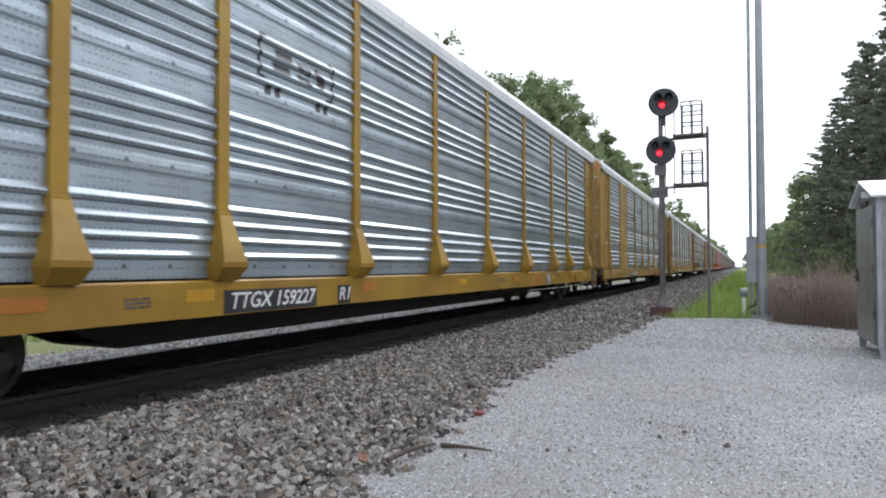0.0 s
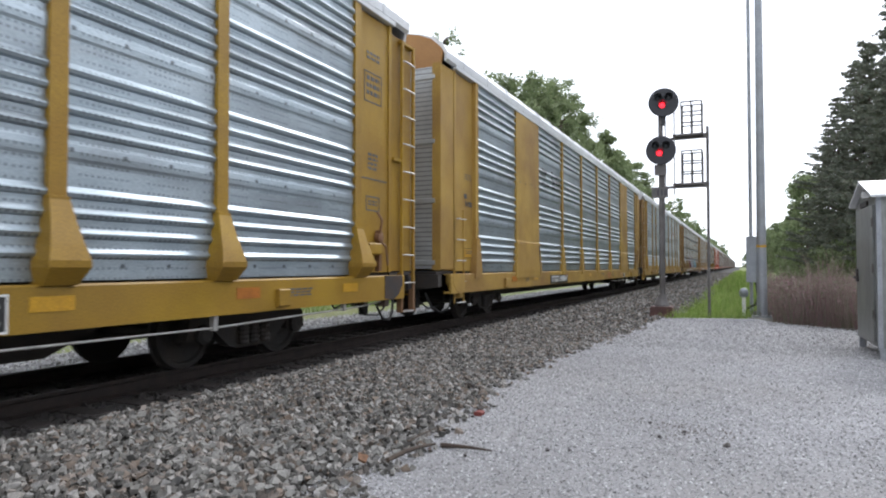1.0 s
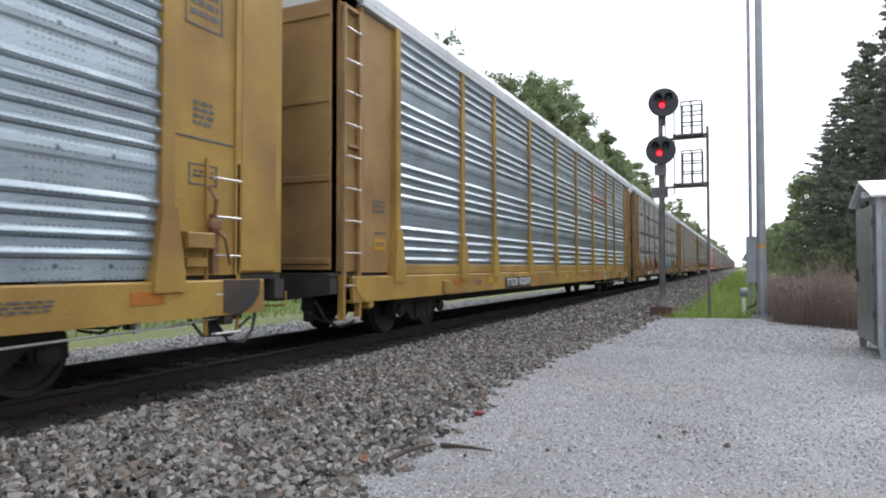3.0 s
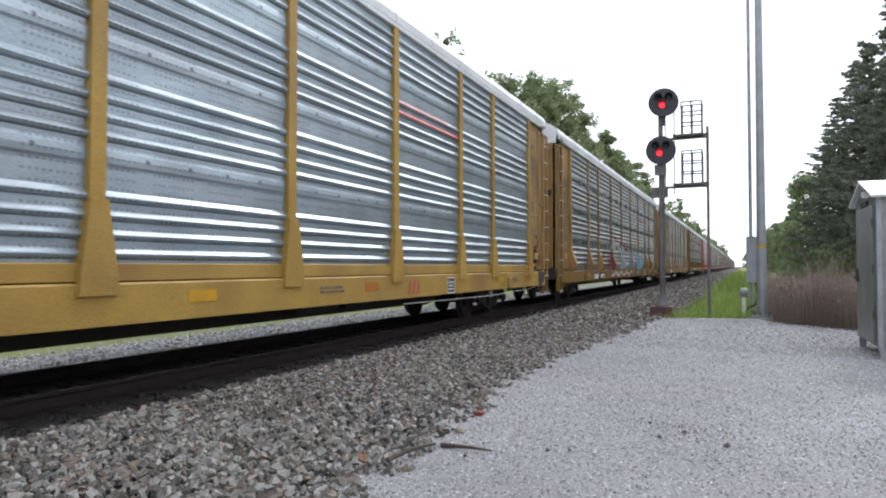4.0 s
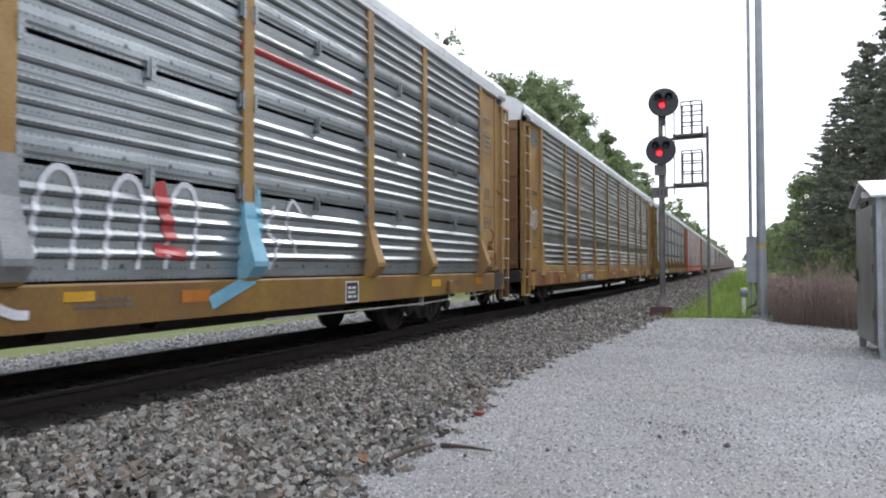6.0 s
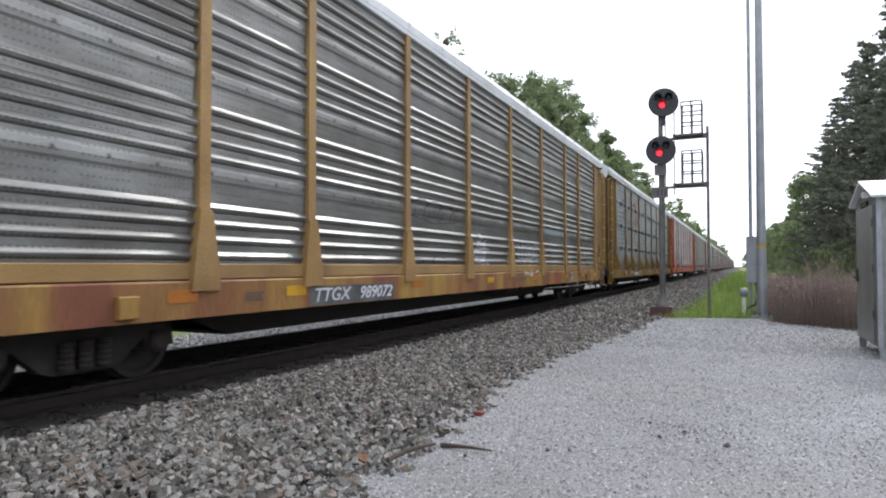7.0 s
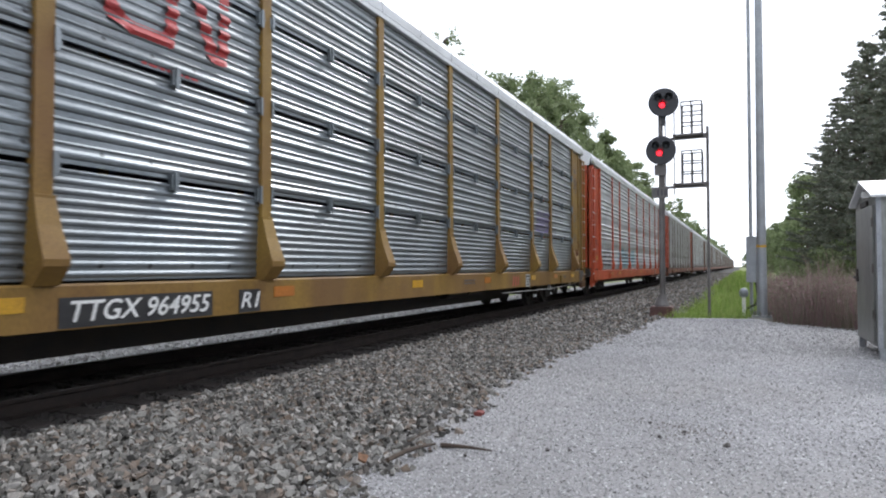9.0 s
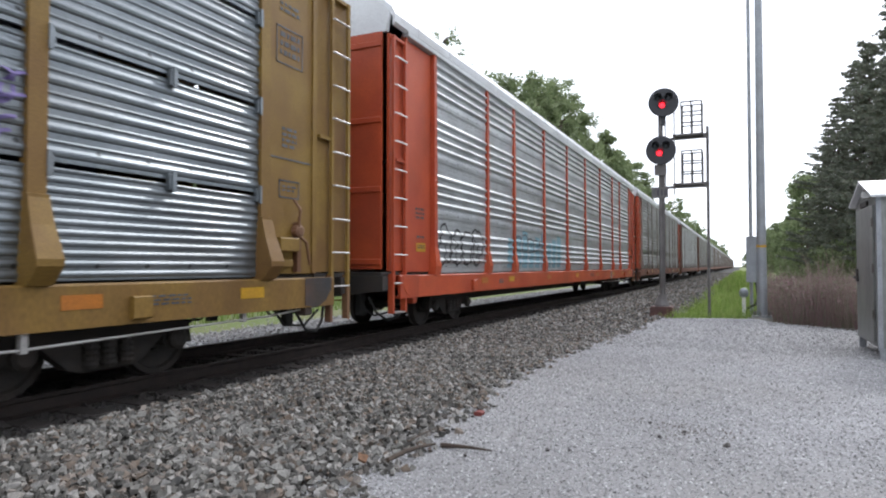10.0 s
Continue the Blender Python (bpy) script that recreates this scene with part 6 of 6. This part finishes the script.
def ballast_places(n, y0, y1, power=1.0, side=1):
    y = y0 + (y1 - y0) * rng.random(n) ** power
    t = np.array([toe(q) for q in y])
    if side > 0:
        u = rng.random(n)
        x = TRACK_X + 1.62 + 0.16 * np.sin(y * 11.8) * rng.random(n) + (t + 0.08 - TRACK_X - 1.62) * u
        thin = rng.normal(size=n) * 0.12
        x = np.where(u > 0.93, x + np.abs(thin), x)
    else:
        x = TRACK_X - 1.9 - 3.7 * rng.random(n)
    z = np.array([bed_z(a, b) for a, b in zip(x, y)])
    return np.stack([x, y, np.maximum(z, -0.01 if side > 0 else -1) + 0.006 + 0.022 * rng.random(n)], 1)


n = 22000
tagged(part("ballast_stones", stones("ballast_stones", ballast_places(n, 1.2, 13.5), 0.020 + 0.026 * rng.random(n) ** 1.5, STONE), STONE, bed), kind="stuff")
n = 5000
tagged(part("rear_ballast_stones", stones("rear_ballast_stones", ballast_places(n, -9, 1.2), 0.026 + 0.026 * rng.random(n), STONE), STONE, bed), kind="stuff")
n = 9000
tagged(part("far_ballast_stones", stones("far_ballast_stones", ballast_places(n, 13.5, 42, 1.5), 0.034 + 0.03 * rng.random(n), STONE), STONE, bed), kind="stuff")
n = 7000
tagged(part("distant_ballast_stones", stones("distant_ballast_stones", ballast_places(n, 42, 150, 1.3), 0.06 + 0.05 * rng.random(n), STONE), STONE, bed), kind="stuff")
n = 9000
tagged(part("track_ballast_stones", stones("track_ballast_stones", ballast_places(n, 1, 40, 1.4, -1), 0.026 + 0.022 * rng.random(n), PEBBLE), PEBBLE, bed), kind="stuff")


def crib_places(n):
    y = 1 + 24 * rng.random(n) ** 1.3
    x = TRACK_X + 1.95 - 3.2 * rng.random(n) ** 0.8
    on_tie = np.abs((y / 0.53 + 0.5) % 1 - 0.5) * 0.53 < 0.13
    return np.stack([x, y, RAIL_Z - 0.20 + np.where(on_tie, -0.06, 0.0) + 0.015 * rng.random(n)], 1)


n = 9000
# near-black stones between the rails and just outside them
DARK_STONE = island_mat("dark_stone", [(0.024, 0.021, 0.020), (0.034, 0.029, 0.026), (0.05, 0.043, 0.037)], rough=0.85, bump=0.3)
tagged(part("oily_track_stones", stones("oily_track_stones", crib_places(n), 0.028 + 0.02 * rng.random(n), DARK_STONE), DARK_STONE, bed), kind="stuff")
# the nearest stones can be picked up one by one
near_p = ballast_places(300, 3.0, 4.6)
near_p[:, 2] += 0.012
STONE_ONE = mat("single_stone", (0.28, 0.27, 0.245), (0.18, 0.175, 0.16), rough=0.85, scale=6, fine=60, bump=0.4)
shapes = [stones("stone", np.zeros((1, 3)), np.array([0.026 + 0.004 * k]), STONE_ONE) for k in range(6)]
for k, p in enumerate(near_p):
    part("stone", shapes[k % 6], STONE_ONE, bed, at=pose(*p, rng.normal() * 15, rng.normal() * 15, rng.random() * 360))


def gravel_places(n, y0, y1, power):
    y = y0 + (y1 - y0) * rng.random(n) ** power
    t = np.array([toe(q) for q in y])
    x = t - 0.1 + (4.2 + np.maximum(0, y - 5) * 0.10) * rng.random(n)
    return np.stack([x, y, np.array([lot_height(a, b) for a, b in zip(x, y)]) + 0.001], 1)


n = 58000
tagged(new("loose_gravel", stones("loose_gravel", gravel_places(n, 2.6, 12.5, 1.35), 0.006 + 0.008 * rng.random(n) ** 2, PEBBLE, 0.45)), "pale loose gravel on the access road", "gravel", kind="stuff")

n = 14000
tagged(new("road_gravel", stones("road_gravel", gravel_places(n, 11.5, 18.2, 1.0), 0.010 + 0.012 * rng.random(n) ** 2, PEBBLE, 0.42)), "coarse pale gravel at the end of the access road", "gravel", kind="stuff")

# ---- litter on the ground ----
TWIG = mat("dead_wood", (0.045, 0.03, 0.022), (0.075, 0.055, 0.04), rough=0.9, scale=8)
tagged(new("fallen_twig", Shape().tube([(-2.21, 3.83, 0.075), (-2.19, 4.05, 0.08), (-2.17, 4.25, 0.065), (-2.15, 4.46, 0.035)], 0.018, 6, 0.008).mesh("fallen_twig", TWIG)), "dark dead twig at the foot of the ballast", "twig")
tagged(new("fallen_stick", Shape().tube([(-2.12, 4.50, 0.02), (-1.92, 4.52, 0.024), (-1.72, 4.55, 0.012)], 0.020, 6, 0.006).mesh("fallen_stick", TWIG)), "thin dark stick lying on the gravel", "stick")
tagged(new("thin_twig", Shape().tube([(-2.33, 4.35, 0.06), (-2.33, 4.62, 0.06), (-2.32, 4.90, 0.05)], 0.008, 5, 0.004).mesh("thin_twig", TWIG)), "thin bent twig among stones", "twig")
CLAY = mat("orange_clay", (0.30, 0.17, 0.10), (0.22, 0.12, 0.075), rough=0.9, scale=12)
tagged(new("clay_stone", stones("clay_stone", np.array([[-2.38, 3.78, 0.085]]), np.array([0.052]), CLAY, 0.4)), "broken orange-brown stone among the ballast", "stone")
REDBIT = mat("red_plastic", (0.22, 0.05, 0.04), (0.17, 0.04, 0.035), rough=0.7)
tagged(new("red_scrap", Shape().box(-2.29, -2.21, 5.58, 5.66, 0.0, 0.04, 0.012).mesh("red_scrap", REDBIT)), "small red scrap on the gravel", "litter")
DARKST = mat("dark_clod", (0.09, 0.08, 0.08), (0.13, 0.12, 0.11), rough=0.9, scale=10)
for x, y, r in ((-0.12, 5.44, 0.028), (-0.62, 5.5, 0.022), (-0.45, 5.75, 0.016), (-0.75, 5.95, 0.015), (-1.35, 4.75, 0.018), (-1.86, 4.36, 0.02), (-1.2, 4.82, 0.016)):
    tagged(new("dirt_clod", stones("dirt_clod", np.array([[x, y, 0.012]]), np.array([r]), DARKST)), "dark clod of dirt on pale gravel", "clod")

CRUMB = mat("grey_brown_crumbs", (0.20, 0.18, 0.165), (0.26, 0.24, 0.225), rough=0.95, scale=10)
patch = np.stack([-0.5 + 0.22 * rng.normal(size=130), 5.85 + 0.16 * rng.normal(size=130), np.full(130, 0.008)], 1)
tagged(new("dirt_patch", stones("dirt_patch", patch, 0.005 + 0.007 * rng.random(130), CRUMB, 0.4)), "scatter of dark dirt crumbs on pale gravel", "dirt", kind="stuff")

# ---- ride height: the bodies stand on their trucks ----
for w in wagons:
    for o in w.children:
        if not o.name.startswith("truck"):
            o.matrix_basis = pose(0, 0, RIDE) @ o.matrix_basis


# ---- motion ----
SURGE = (-0.02, -0.27, 0.06, -0.30, 0.10, -0.15, 0.09, -0.18, 0.08, -0.20, 0.02, -0.25, 0.10, -0.20, 0.15, -0.17, 0.16, -0.28, 0.06, -0.22, 0.10)


def motions():
    for i, w in enumerate(wagons):
        y0 = CAR_Y + PITCH * i
        walk(w, [(0.5 * k, pose(TRACK_X, y0 - SPEED * 0.5 * k + d, RAIL_Z)) for k, d in enumerate(SURGE)])
    # the wheels that pass close by roll on the rails
    step = 1 / FPS
    turn = -math.degrees(SPEED * step / 0.42)
    for w in wagons[:7]:
        for tr in [o for o in w.children if o.name.startswith("truck")]:
            flip = -1 if tr.matrix_basis.to_euler().z > 1 or tr.matrix_basis.to_euler().z < -1 else 1
            for ws in [o for o in tr.children if o.name.startswith("wheelset")]:
                y = ws.matrix_basis.translation.y
                walk(ws, [(k * step, pose(0, y, 0.42, flip * -turn * k)) for k in range(301)])


motions()
